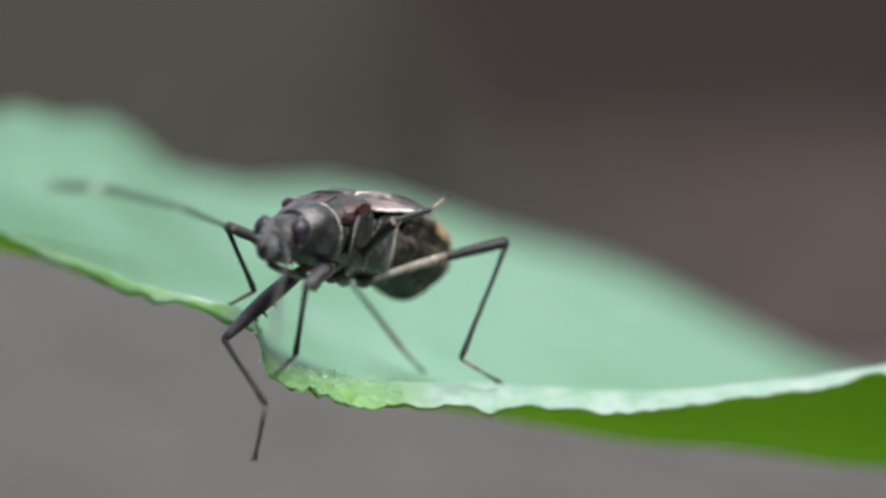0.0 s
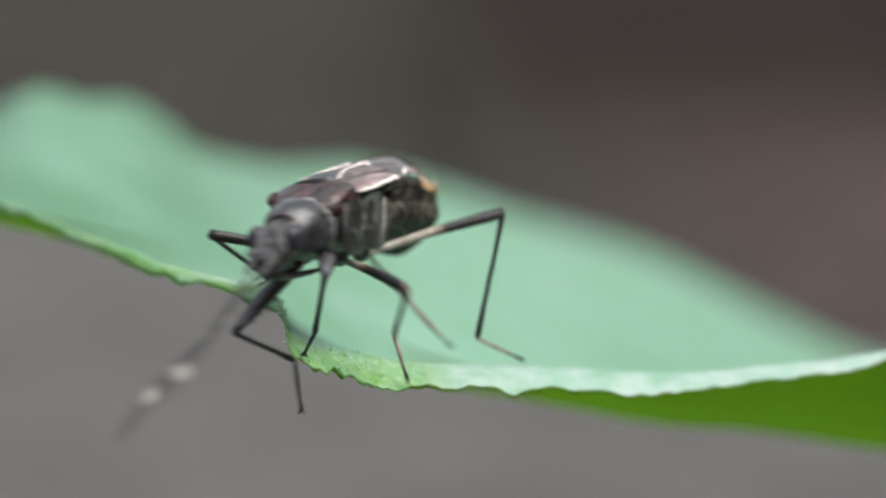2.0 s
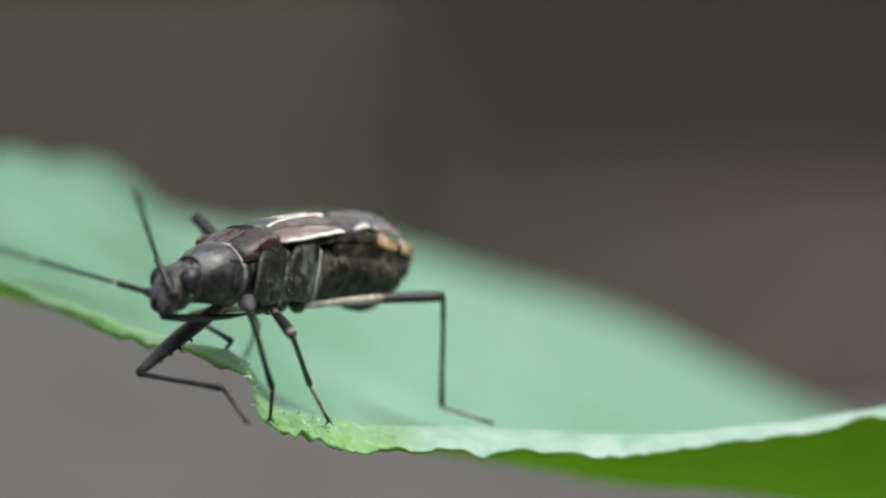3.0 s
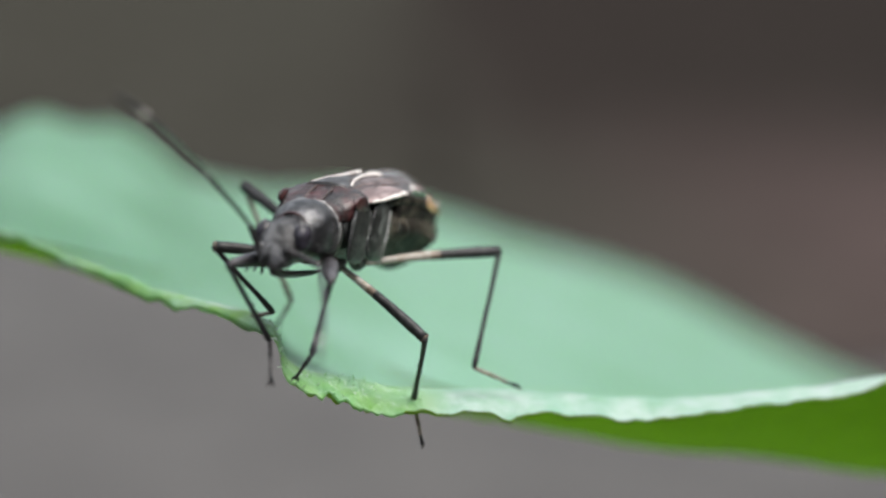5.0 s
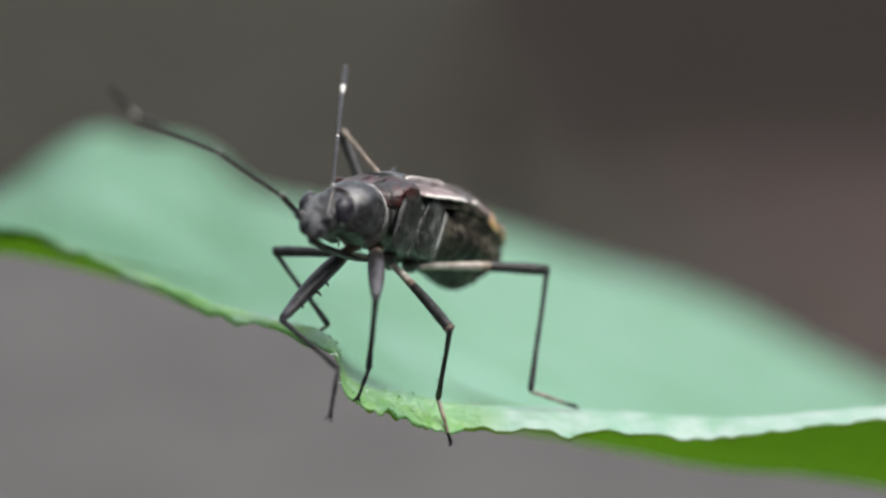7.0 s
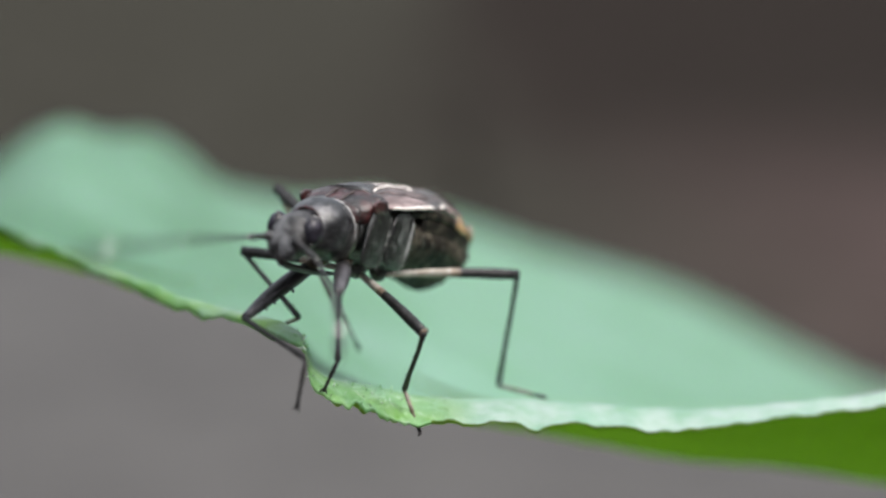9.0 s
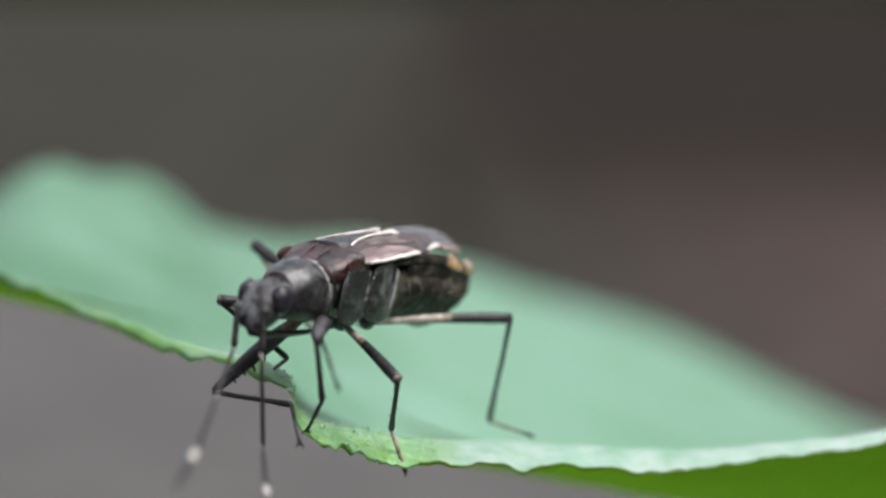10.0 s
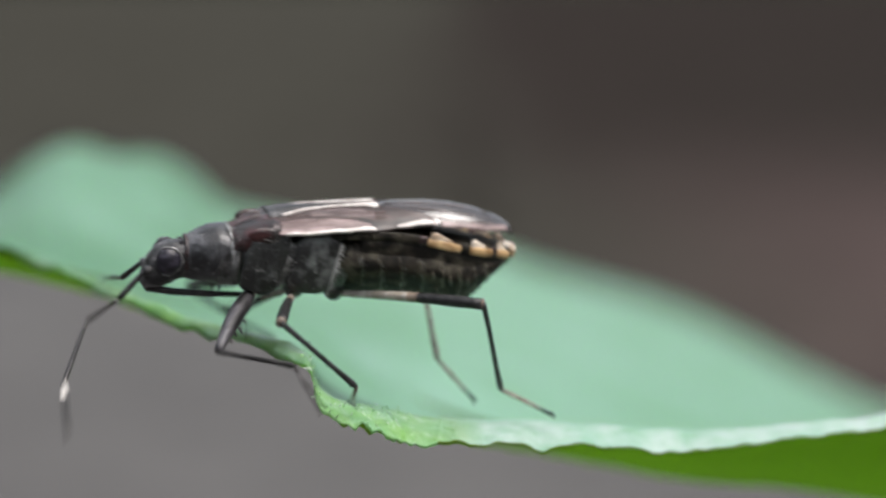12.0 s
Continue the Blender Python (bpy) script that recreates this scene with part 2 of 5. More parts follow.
# ---- mesh tools ----
def part(name, bm, mats, parent=None, label="", smooth=True):
    """Links a bmesh, drawn in millimetres, as one mesh object."""
    bmesh.ops.recalc_face_normals(bm, faces=bm.faces)
    bmesh.ops.scale(bm, vec=(MM, MM, MM), verts=bm.verts)
    me = bpy.data.meshes.new(name)
    for f in bm.faces:
        f.smooth = smooth
    bm.to_mesh(me)
    bm.free()
    for m in (mats if isinstance(mats, (list, tuple)) else [mats]):
        me.materials.append(MAT[m])
    ob = new(name, me)
    ob.parent = parent
    return tagged(ob, label)


def spline(knots, u):
    """Smooth curve through knots (u, values...): cubic Hermite with finite-difference slopes."""
    k = np.array(knots, float)
    us, vs = k[:, 0], k[:, 1:]
    slope = np.gradient(vs, us, axis=0)
    i = int(np.clip(np.searchsorted(us, u) - 1, 0, len(us) - 2))
    h = us[i + 1] - us[i]
    s = min(max((u - us[i]) / h, 0), 1)
    return ((2 * s**3 - 3 * s**2 + 1) * vs[i] + (s**3 - 2 * s**2 + s) * h * slope[i]
            + (3 * s**2 - 2 * s**3) * vs[i + 1] + (s**3 - s**2) * h * slope[i + 1])


def loft(bm, sections, around=28, power=2.0, steps=5, rough=0.0, mat=0, keel=0.0):
    """Skin over cross-sections (x, half width, top, bottom) along x; keel sharpens the lower side."""
    us = np.linspace(0, 1, len(sections))
    knots = [(u, *s) for u, s in zip(us, sections)]
    rings = []
    for j in range((len(sections) - 1) * steps + 1):
        x, w, top, bot = spline(knots, j / ((len(sections) - 1) * steps))
        w, mid, half = max(w, 0.01), (top + bot) / 2, max((top - bot) / 2, 0.01)
        ring = []
        for i in range(around):
            a = 2 * math.pi * i / around
            c, s = math.cos(a), math.sin(a)
            yy = math.copysign(abs(c) ** (2 / power), c) * w
            zz = math.copysign(abs(s) ** (2 / power), s)
            if zz < 0:
                yy *= 1 + keel * zz
            p = Vector((x, yy, mid + half * zz))
            if rough:
                p += Vector((0, c, s)) * rough * (noise.noise(p * 2.3) + 0.5 * noise.noise(p * 6))
            ring.append(bm.verts.new(p))
        rings.append(ring)
    for a, b in zip(rings, rings[1:]):
        for i in range(around):
            f = bm.faces.new((a[i], a[(i + 1) % around], b[(i + 1) % around], b[i]))
            f.material_index = mat
    for r in (rings[0], rings[-1]):
        bm.faces.new(r).material_index = mat
    return bm


def tube(bm, pts, radii, around=10, mat=0, flat=1.0):
    """Tapered tube through points; returns bm."""
    pts = [Vector(p) for p in pts]
    rings = []
    for i, p in enumerate(pts):
        d = (pts[min(i + 1, len(pts) - 1)] - pts[max(i - 1, 0)]).normalized()
        side = d.cross(Vector((0, 0, 1)) if abs(d.z) < 0.9 else Vector((0, 1, 0))).normalized()
        up = side.cross(d)
        rings.append([bm.verts.new(p + (side * math.cos(a) * flat + up * math.sin(a)) * radii[i])
                      for a in (2 * math.pi * k / around for k in range(around))])
    for j, (a, b) in enumerate(zip(rings, rings[1:])):
        for i in range(around):
            f = bm.faces.new((a[i], a[(i + 1) % around], b[(i + 1) % around], b[i]))
            f.material_index = mat[j] if isinstance(mat, (list, tuple)) else mat
    for r, k in ((rings[0], 0), (rings[-1], -1)):
        bm.faces.new(r).material_index = mat[k] if isinstance(mat, (list, tuple)) else mat
    return bm


def ball(bm, centre, radii, mat=0, seg=16):
    got = bmesh.ops.create_uvsphere(bm, u_segments=seg, v_segments=seg * 2 // 3, radius=1)
    for v in got["verts"]:
        v.co = Vector(centre) + Vector(c * r for c, r in zip(v.co, radii))
        for f in v.link_faces:
            f.material_index = mat
    return bm


# ---- ground ----
GROUND = -350


def sheet(name, x0, x1, y0, y1, z, mat, label, category):
    bm = bmesh.new()
    nx, ny = 24, 24
    vs = [[bm.verts.new((x0 + (x1 - x0) * i / nx, y0 + (y1 - y0) * j / ny, z)) for i in range(nx + 1)] for j in range(ny + 1)]
    edge = min(x1 - x0, y1 - y0) * 0.03
    for j in range(ny + 1):
        for i in range(nx + 1):
            if i in (0, nx) or j in (0, ny):
                p = vs[j][i].co
                p.x += edge * noise.noise(Vector((i * 0.7, j * 0.7, z)))
                p.y += edge * noise.noise(Vector((i * 0.7, j * 0.7, z + 9)))
    for j in range(ny):
        for i in range(nx):
            bm.faces.new((vs[j][i], vs[j][i + 1], vs[j + 1][i + 1], vs[j + 1][i]))
    return tagged(part(name, bm, mat, None, "", False), label, category, kind="structure")


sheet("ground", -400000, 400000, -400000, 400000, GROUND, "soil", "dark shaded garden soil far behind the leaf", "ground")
sheet("pavement", -9000, 9000, -6000, 2100, GROUND + 6, "paving", "grey weathered paving below the plant", "pavement")
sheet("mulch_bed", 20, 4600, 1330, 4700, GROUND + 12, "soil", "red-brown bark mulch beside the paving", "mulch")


def hedge(x, y, turn, length, height, label):
    """An added, unseen dark hedge with a lumpy face, far outside the sharp zone; it blocks low skylight."""
    bm = bmesh.new()
    nx, nz = 90, 22
    for side in (1, -1):
        grid = [[bm.verts.new((length * (i / nx - 0.5), side * (400 + 160 * noise.noise(Vector((i * 0.35, k * 0.5, side)))) * (1 if k < nz else 0.2),
                               height * k / nz + 90 * noise.noise(Vector((i * 0.4, k * 0.4, 5)))))
                 for i in range(nx + 1)] for k in range(nz + 1)]
        for k in range(nz):
            for i in range(nx):
                bm.faces.new((grid[k][i], grid[k][i + 1], grid[k + 1][i + 1], grid[k + 1][i]))
    ob = part("hedge", bm, "foliage")
    ob.matrix_world = pose(x * MM, y * MM, (GROUND - 100) * MM, 0, 0, turn)
    return tagged(ob, label, "hedge", "hedges round the place", "")


# Unseen hedges, added so that more of the light falls from above.
hedge(0, 42000, 0, 90000, 3200, "dark green hedge added out of view to block low skylight")
hedge(-9000, 0, 90, 34000, 5200, "dark green hedge added out of view to block low skylight")
hedge(9000, 0, 90, 34000, 5200, "dark green hedge added out of view to block low skylight")
hedge(0, -8500, 0, 24000, 3600, "dark green hedge added out of view to block low skylight")


# ---- leaf ----
NEAR_MARGIN = [(0.0, -19.02, 10.6, -0.79), (0.085, -14.68, 8.1, -0.72), (0.17, -10.54, 4.8, -1.43), (0.255, -6.68, 0.7, -1.87),
               (0.305, -4.35, -1.4, -2.01), (0.32, -3.87, -2.2, -2.2), (0.333, -3.72, -2.6, -2.82), (0.349, -3.3, -2.85, -3.24),
               (0.375, -2.2, -2.7, -3.58), (0.404, -1.22, -2.2, -3.97), (0.506, 2.36, -0.5, -4.58), (0.617, 6.44, 0.54, -4.98),
               (0.702, 9.7, 1.4, -4.83), (0.8, 13.5, 2.3, -4.48), (1.0, 21.5, 3.4, -3.9)]
TROUGH = [(0.0, -19.0, 10.6, -1.45), (0.106, -15.0, 12.6, -2.0), (0.213, -10.4, 13.5, -3.2), (0.328, -5.2, 14.2, -4.8),
          (0.404, -1.7, 13.9, -6.9), (0.511, 3.3, 13.7, -8.5), (0.723, 13.2, 13.4, -10.2), (1.0, 26.1, 13.2, -11.6)]
FAR_MARGIN = [(0.0, -23.2, 23.0, -3.0), (0.085, -20.75, 31.0, -1.98), (0.123, -19.1, 33.9, -0.61), (0.149, -17.9, 35.3, -0.19),
              (0.174, -16.5, 36.5, -0.79), (0.206, -14.5, 36.4, -0.87), (0.272, -10.4, 36.0, -3.36), (0.323, -7.3, 35.85, -4.0),
              (0.379, -3.8, 35.85, -3.9), (0.515, 4.7, 35.4, -6.4), (0.6, 10.0, 35.2, -7.9), (0.706, 16.3, 33.3, -10.8),
              (0.872, 25.7, 30.1, -14.5), (1.0, 31.6, 25.9, -15.8)]
SWEEP = [(0.0, -3.48, 10.44, -1.68), (0.085, -3.11, 11.64, -1.53), (0.123, -2.86, 12.07, -1.32), (0.149, -2.68, 12.28, -1.26),
         (0.174, -2.62, 13.18, -1.43), (0.206, -2.82, 16.16, -1.77), (0.272, -3.53, 28.05, -3.93), (0.323, -3.62, 40.91, -6.06),
         (0.379, -2.62, 56.79, -8.35), (0.515, 5.18, 90.32, -16.1), (0.6, 12.0, 98.14, -19.34), (0.706, 19.56, 95.86, -22.82),
         (0.872, 30.84, 92.02, -27.26), (1.0, 37.92, 86.98, -28.82)]
TROUGH_AT = 0.45


LIP = [(0.0, 0.026, 0.13), (0.2, 0.026, 0.15), (0.29, 0.026, 0.14), (0.33, 0.034, 0.14), (0.37, 0.045, 0.18), (0.45, 0.06, 0.17), (0.62, 0.06, 0.14), (0.8, 0.05, 0.04), (1.0, 0.05, 0.0)]


def blade_point(u, v):
    """A point of the blade: u along the leaf, v from the near margin over a raised lip and the trough to the far margin; the far half sweeps out."""
    n, m, f = (Vector(spline(k, u)) for k in (NEAR_MARGIN, TROUGH, FAR_MARGIN))
    c = TROUGH_AT
    lip, height = spline(LIP, u)

    def arc(w):
        return n * ((w - c) * (w - 1) / c) + m * (w * (w - 1) / (c * (c - 1))) + f * (w * (w - c) / (1 - c))

    p = arc(v) + Vector(spline(SWEEP, u)) * max(0, (v - c) / (1 - c)) ** 2
    rise = height + n.z - arc(lip).z
    if v < lip:
        s = v / lip
        p.z += rise * (1.25 * s - 0.25 * s * s)
    else:
        s = min((v - lip) / 0.38, 1)
        p.z += rise * (1 - s * s * (3 - 2 * s))
    return p


def build_leaf():
    leaf = tagged(new("leaf"), "mint-green waxy leaf with a chewed pale margin, curled into a trough", "leaf")
    bm = bmesh.new()
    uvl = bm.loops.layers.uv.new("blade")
    nu, nv = 520, 64
    top, low, uvs = [], [], {}
    for i in range(nu + 1):
        u = i / nu
        chew = (0.5 if u < 0.42 else 0.9) + 0.5 * max(0, 1 - abs(u - 0.37) / 0.08)
        lip = float(spline(LIP, u)[0])
        nib = 1.6 * noise.noise(Vector((u * 31, 7, 0))) + 0.5 * noise.noise(Vector((u * 85, 0, 0))) + 0.25 * noise.noise(Vector((u * 420, 3, 0))) - 1.3 * max(0, noise.noise(Vector((u * 21, 5, 1))) - 0.1)
        row_t, row_l = [], []
        for j in range(nv + 1):
            s = j / nv
            v = s ** 1.7
            fade = max(0, 1 - v / lip)
            p = blade_point(u, v)
            vein = abs(math.sin((u * 34 + v * 2.2) * math.pi))
            p.z -= 0.03 * (1 - vein) ** 3 * min(1, v / 0.1)
            p += Vector((0, 0.055, 0.11)) * (noise.noise(p * 1.1) + 0.5 * noise.noise(p * 2.9)) * max(0, 1 - v / (lip * 2.2)) * (1 if u < 0.34 else 0.5)
            p.z += 0.30 * noise.noise(p * 0.16) * min(1, v / 0.2) + 0.05 * noise.noise(p * 0.9)
            torn = max(0, 1 - abs(u - 0.37) / 0.055) * max(0, 1 - v / (lip * 1.3))
            p += Vector((0, 0.5, 0.8)) * torn * (0.22 * noise.noise(p * 2.4) + 0.26 * noise.noise(p * 6.0))
            if fade:
                p += Vector((0, 0.10 * nib * chew, 0.13 * nib * chew)) * fade
            thick = 0.09 + 0.05 * noise.noise(p * 1.3) * fade
            thick += max(0, min(1, (0.36 - u) / 0.05)) * max(0, 1 - v / 0.02) * (0.06 + 0.10 * noise.noise(Vector((u * 60, 2, 2))))
            a, b = bm.verts.new(p), bm.verts.new(p - Vector((0, 0, thick)))
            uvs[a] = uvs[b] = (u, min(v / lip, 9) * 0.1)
            row_t.append(a)
            row_l.append(b)
        top.append(row_t)
        low.append(row_l)
    for i in range(nu):
        for j in range(nv):
            bm.faces.new((top[i][j], top[i + 1][j], top[i + 1][j + 1], top[i][j + 1]))
            bm.faces.new((low[i][j], low[i][j + 1], low[i + 1][j + 1], low[i + 1][j])).material_index = 1
        bm.faces.new((top[i][0], low[i][0], low[i + 1][0], top[i + 1][0])).material_index = 0 if i < 0.42 * nu else 1
        bm.faces.new((top[i][nv], top[i + 1][nv], low[i + 1][nv], low[i][nv]))
    for row in ((top[0], low[0]), (top[nu], low[nu])):
        for j in range(nv):
            bm.faces.new((row[0][j], row[0][j + 1], row[1][j + 1], row[1][j]))
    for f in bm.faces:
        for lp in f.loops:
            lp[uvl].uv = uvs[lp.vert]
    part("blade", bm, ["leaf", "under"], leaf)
    bm = bmesh.new()
    pts = [blade_point(u, TROUGH_AT) - Vector((0, 0, 0.02)) for u in np.linspace(0.01, 0.995, 60)]
    tube(bm, pts, [0.06 + 0.05 * i / 59 for i in range(60)], 10)
    rib = bm
    bm = bmesh.new()
    rnd = random.Random(21)
    for q in range(60):
        u = rnd.uniform(0.312, 0.40)
        v = float(spline(LIP, u)[0]) * rnd.uniform(0.0, 1.15)
        c = blade_point(u, v) + Vector((0, 0, 0.03))
        way = Vector((rnd.uniform(-0.7, 0.7), rnd.uniform(-0.8, 0.1), rnd.uniform(0.0, 0.9))).normalized() * rnd.uniform(0.04, 0.12) * (1.7 if u < 0.333 else 1)
        side = way.cross(Vector((rnd.uniform(-1, 1), 1, rnd.uniform(-1, 1)))).normalized() * rnd.uniform(0.015, 0.04)
        tip = c + way
        lift = way.cross(side).normalized() * 0.02
        a, b, d, e, f = (bm.verts.new(x) for x in (c - side, c + side, tip + side * 0.6, tip - side * 0.3 + way * 0.2, c + way * 0.5 + lift))
        for face in ((a, b, f), (b, d, f), (d, e, f), (e, a, f), (a, e, d, b)):
            bm.faces.new(face)
    tagged(part("torn_fibres", bm, "shred", leaf, "pale wet shreds along the chewed margin", False), kind="stuff")
    part("midrib", rib, "under", leaf, "raised yellow-green midrib under the blade")
    return leaf


build_leaf()

# ---- seed bug ----
# Its own space: x towards the head, y to its left, z up, the origin between the hind coxae.
LEGS = {  # coxa, femur, tibia and tarsus lengths, greatest femur radius
    "front": ((2.03, 0.32, -0.08), 3.09, 2.29, 1.4, 0.218),
    "middle": ((0.95, 0.16, -0.30), 3.23, 2.57, 1.23, 0.16),
    "hind": ((-0.1, 0.30, -0.32), 4.15, 3.48, 1.64, 0.17),
}
FEELER_BASE = (4.95, 0.38, 0.3)
FEELER = (1.0, 2.3, 2.5, 1.9)
moving = {}


def hair(bm, base, way, nrm, width=0.012):
    """One tapering hair, three-sided, from base along way."""
    side = way.cross(nrm)
    if side.length < 1e-5:
        return
    side = side.normalized() * width
    a, b, t, e = bm.verts.new(base + side), bm.verts.new(base - side), bm.verts.new(base + way), bm.verts.new(base + nrm * width)
    bm.faces.new((a, b, t))
    bm.faces.new((b, e, t))
    bm.faces.new((e, a, t))


def build_head(bug):
    bm = bmesh.new()
    loft(bm, [(3.72, 0.34, 0.95, 0.15), (3.95, 0.44, 1.02, 0.05), (4.3, 0.46, 1.0, -0.12), (4.6, 0.45, 0.88, -0.2),
              (4.80, 0.43, 0.66, -0.20), (4.92, 0.36, 0.42, -0.20), (5.0, 0.22, 0.18, -0.10)], 28, 2.5, 6, 0.035)
    head = part("head", bm, "cuticle", bug, "dusty grey-black head")
    for s in (1, -1):
        eye = ball(bmesh.new(), (4.36, 0.45 * s, 0.58), (0.33, 0.24, 0.36), 0, 22)
        part("eye", eye, "eye", head, "dark violet-grey compound eye")
        bm = bmesh.new()
        ring = [(4.36 + 0.34 * math.cos(a), s * (0.50 - 0.05 * math.sin(2 * a)), 0.58 + 0.37 * math.sin(a)) for a in np.linspace(0.9, 5.2, 26)]
        tube(bm, ring, [0.012 + 0.022 * abs(math.sin(2.3 * q)) for q in range(26)], 6)
        part("eye_rim", bm, "rib", head, "dusty pale rim of the eye")
        bm = bmesh.new()
        tube(bm, [(4.72, 0.32 * s, 0.28), (4.90, 0.37 * s, 0.3), (5.0, 0.38 * s, 0.31)], [0.13, 0.14, 0.10], 10)
        part("feeler_socket", bm, "cuticle", head)
        part("ocellus", ball(bmesh.new(), (4.02, 0.2 * s, 1.01), (0.06, 0.06, 0.05), 0, 10), "eye", head)
    bm = bmesh.new()
    tube(bm, [(4.95, 0, -0.02), (4.82, 0, -0.26), (4.2, 0, -0.36), (3.3, 0, -0.42), (2.4, 0, -0.44), (1.6, 0, -0.42)],
         [0.11, 0.11, 0.10, 0.09, 0.07, 0.03], 8)
    part("rostrum", bm, "feeler", bug, "thin black rostrum folded under the breast")


def build_body(bug):
    build_head(bug)
    bm = bmesh.new()
    loft(bm, [(4.02, 0.46, 0.98, 0.1), (3.86, 0.64, 1.14, 0.02), (3.5, 0.90, 1.36, -0.04), (3.08, 1.0, 1.48, -0.08),
              (2.78, 0.95, 1.42, -0.1), (2.6, 0.82, 1.28, -0.08)], 34, 2.15, 6, 0.03)
    part("pronotum_front", bm, "lobe", bug, "grey-black globular front lobe of the pronotum")
    bm = bmesh.new()
    tube(bm, [(3.9, 0.60 * math.sin(a), 0.58 + 0.56 * math.cos(a)) for a in np.linspace(-2.2, 2.2, 22)], [0.05] * 22, 8)
    part("collar", bm, "red", bug, "red-brown collar behind the head")
    bm = bmesh.new()
    loft(bm, [(2.74, 0.96, 1.44, 0.75), (2.5, 1.10, 1.54, 0.75), (2.15, 1.30, 1.68, 0.85), (1.8, 1.38, 1.81, 1.0),
              (1.58, 1.28, 1.80, 1.15)], 34, 2.5, 6, 0.04)
    hind = part("pronotum_hind", bm, "red", bug, "dark red-brown hind lobe of the pronotum")
    for s in (1, -1):
        part("humeral_knob", ball(bmesh.new(), (2.0, 1.28 * s, 1.42), (0.46, 0.09, 0.20)), "red", hind)
        bm = bmesh.new()
        tube(bm, [(2.7, 0.28 * s, 1.47), (2.2, 0.30 * s, 1.69), (1.7, 0.26 * s, 1.83)], [0.015, 0.025, 0.015], 6)
        part("pale_line", bm, "vein", hind)
    rnd_line = random.Random(8)
    # silvery hair line behind the front lobe, running down to the front coxa
    for s in (1, -1):
        bm = bmesh.new()
        pts = [(2.74 - 0.10 * math.sin(a), s * 0.99 * math.sin(a), 0.66 + 0.82 * math.cos(a)) for a in np.linspace(0.35, 2.5, 22)]
        for q in range(900):
            f = rnd_line.random() * 20.99
            p0, p1 = Vector(pts[int(f)]), Vector(pts[int(f) + 1])
            base = p0.lerp(p1, f % 1) + Vector((rnd_line.uniform(-0.06, 0.06), 0, 0))
            out = Vector((0, base.y, base.z - 0.6)).normalized()
            hair(bm, base, Vector((-0.10, 0, 0)) + out * 0.05 + (p1 - p0).normalized() * 0.10, out)
        pts = [(2.86 - 0.10 * math.sin(a), s * 1.0 * math.sin(a) ** 0.93, 0.67 + 0.80 * math.cos(a)) for a in np.linspace(0.12, 2.55, 24)]
        tube(bm, pts, [0.008 + 0.040 * rnd_line.random() for q in range(24)], 8)
        part("pale_edge", bm, "fuzz", bug, "silvery hair line along the pronotum lobe")
        bm = bmesh.new()
        for q in range(520):
            a = rnd_line.uniform(0.9, 2.5)
            out = Vector((0, s * math.sin(a), math.cos(a)))
            base = Vector((rnd_line.uniform(2.62, 3.15) + 0.1 * math.cos(a), 0.97 * out.y, 0.66 + 0.80 * out.z))
            down = Vector((rnd_line.uniform(-0.5, 0.3), s * math.cos(a), -math.sin(a)))
            hair(bm, base, down.normalized() * rnd_line.uniform(0.10, 0.26) + out * 0.045, out, 0.010)
        tagged(part("hair_patch", bm, "fuzz", bug, "matted silvery hairs below the pronotum"), kind="stuff")
    bm = bmesh.new()
    loft(bm, [(2.75, 0.85, 1.3, -0.08), (2.3, 1.14, 1.42, -0.08), (1.5, 1.30, 1.5, -0.10), (0.7, 1.40, 1.54, -0.14), (0.1, 1.38, 1.54, -0.16),
              (-0.2, 1.24, 1.48, -0.15)], 32, 2.4, 6, 0.05)
    thorax = part("thorax", bm, "pleura", bug, "rough black thorax")
    rnd = random.Random(3)
    for s in (1, -1):
        for k, (x0, x1) in enumerate(((2.5, 1.4), (1.3, 0.1))):
            bm = bmesh.new()
            w = (x0 - x1) / 2
            loft(bm, [(x1, 0.04, 1.1, 0.1), (x1 + 0.25 * w, 0.09, 1.42, -0.08), (x1 + w, 0.13, 1.48, -0.12), (x0 - 0.25 * w, 0.09, 1.38, 0.0),
                      (x0, 0.03, 1.0, 0.2)], 18, 2.3, 5, 0.03)
            shear = Matrix.Identity(4)
            shear[0][2] = -0.24
            bmesh.ops.transform(bm, matrix=Matrix.Translation((0.18, (1.24 + 0.07 * k) * s, 0)) @ shear, verts=bm.verts)
            part("side_plate", bm, "pleura", thorax)
            bm = bmesh.new()
            for q in range(70):
                z = -0.15 + 1.4 * q / 70
                base = Vector((x1 + 0.18 - 0.24 * z + rnd.uniform(-0.05, 0.05), (1.325 - 0.16 * (z - 0.7) ** 2 + 0.06 * k) * s, z))
                hair(bm, base, Vector((-0.10 + rnd.uniform(-0.05, 0.05), 0.05 * s, rnd.uniform(-0.12, 0.0))), Vector((0, s, 0)))
            part("hair_fringe", bm, "fuzz" if k else "rib", thorax, "fringe of silvery hairs")
            bm = bmesh.new()
            pts = [(x1 + 0.19 - 0.24 * z, (1.325 - 0.16 * (z - 0.7) ** 2 + 0.055 * k) * s, z) for z in np.linspace(-0.2, 1.25, 14)]
            tube(bm, pts, [0.006 + (0.014 if k == 0 else 0.022) * abs(math.sin(1.9 * q + 0.5 * q * q + k)) for q in range(14)], 6)
            part("pale_seam", bm, "fuzz" if k else "rib", thorax, "thin silvery seam behind a side plate")
    bm = bmesh.new()
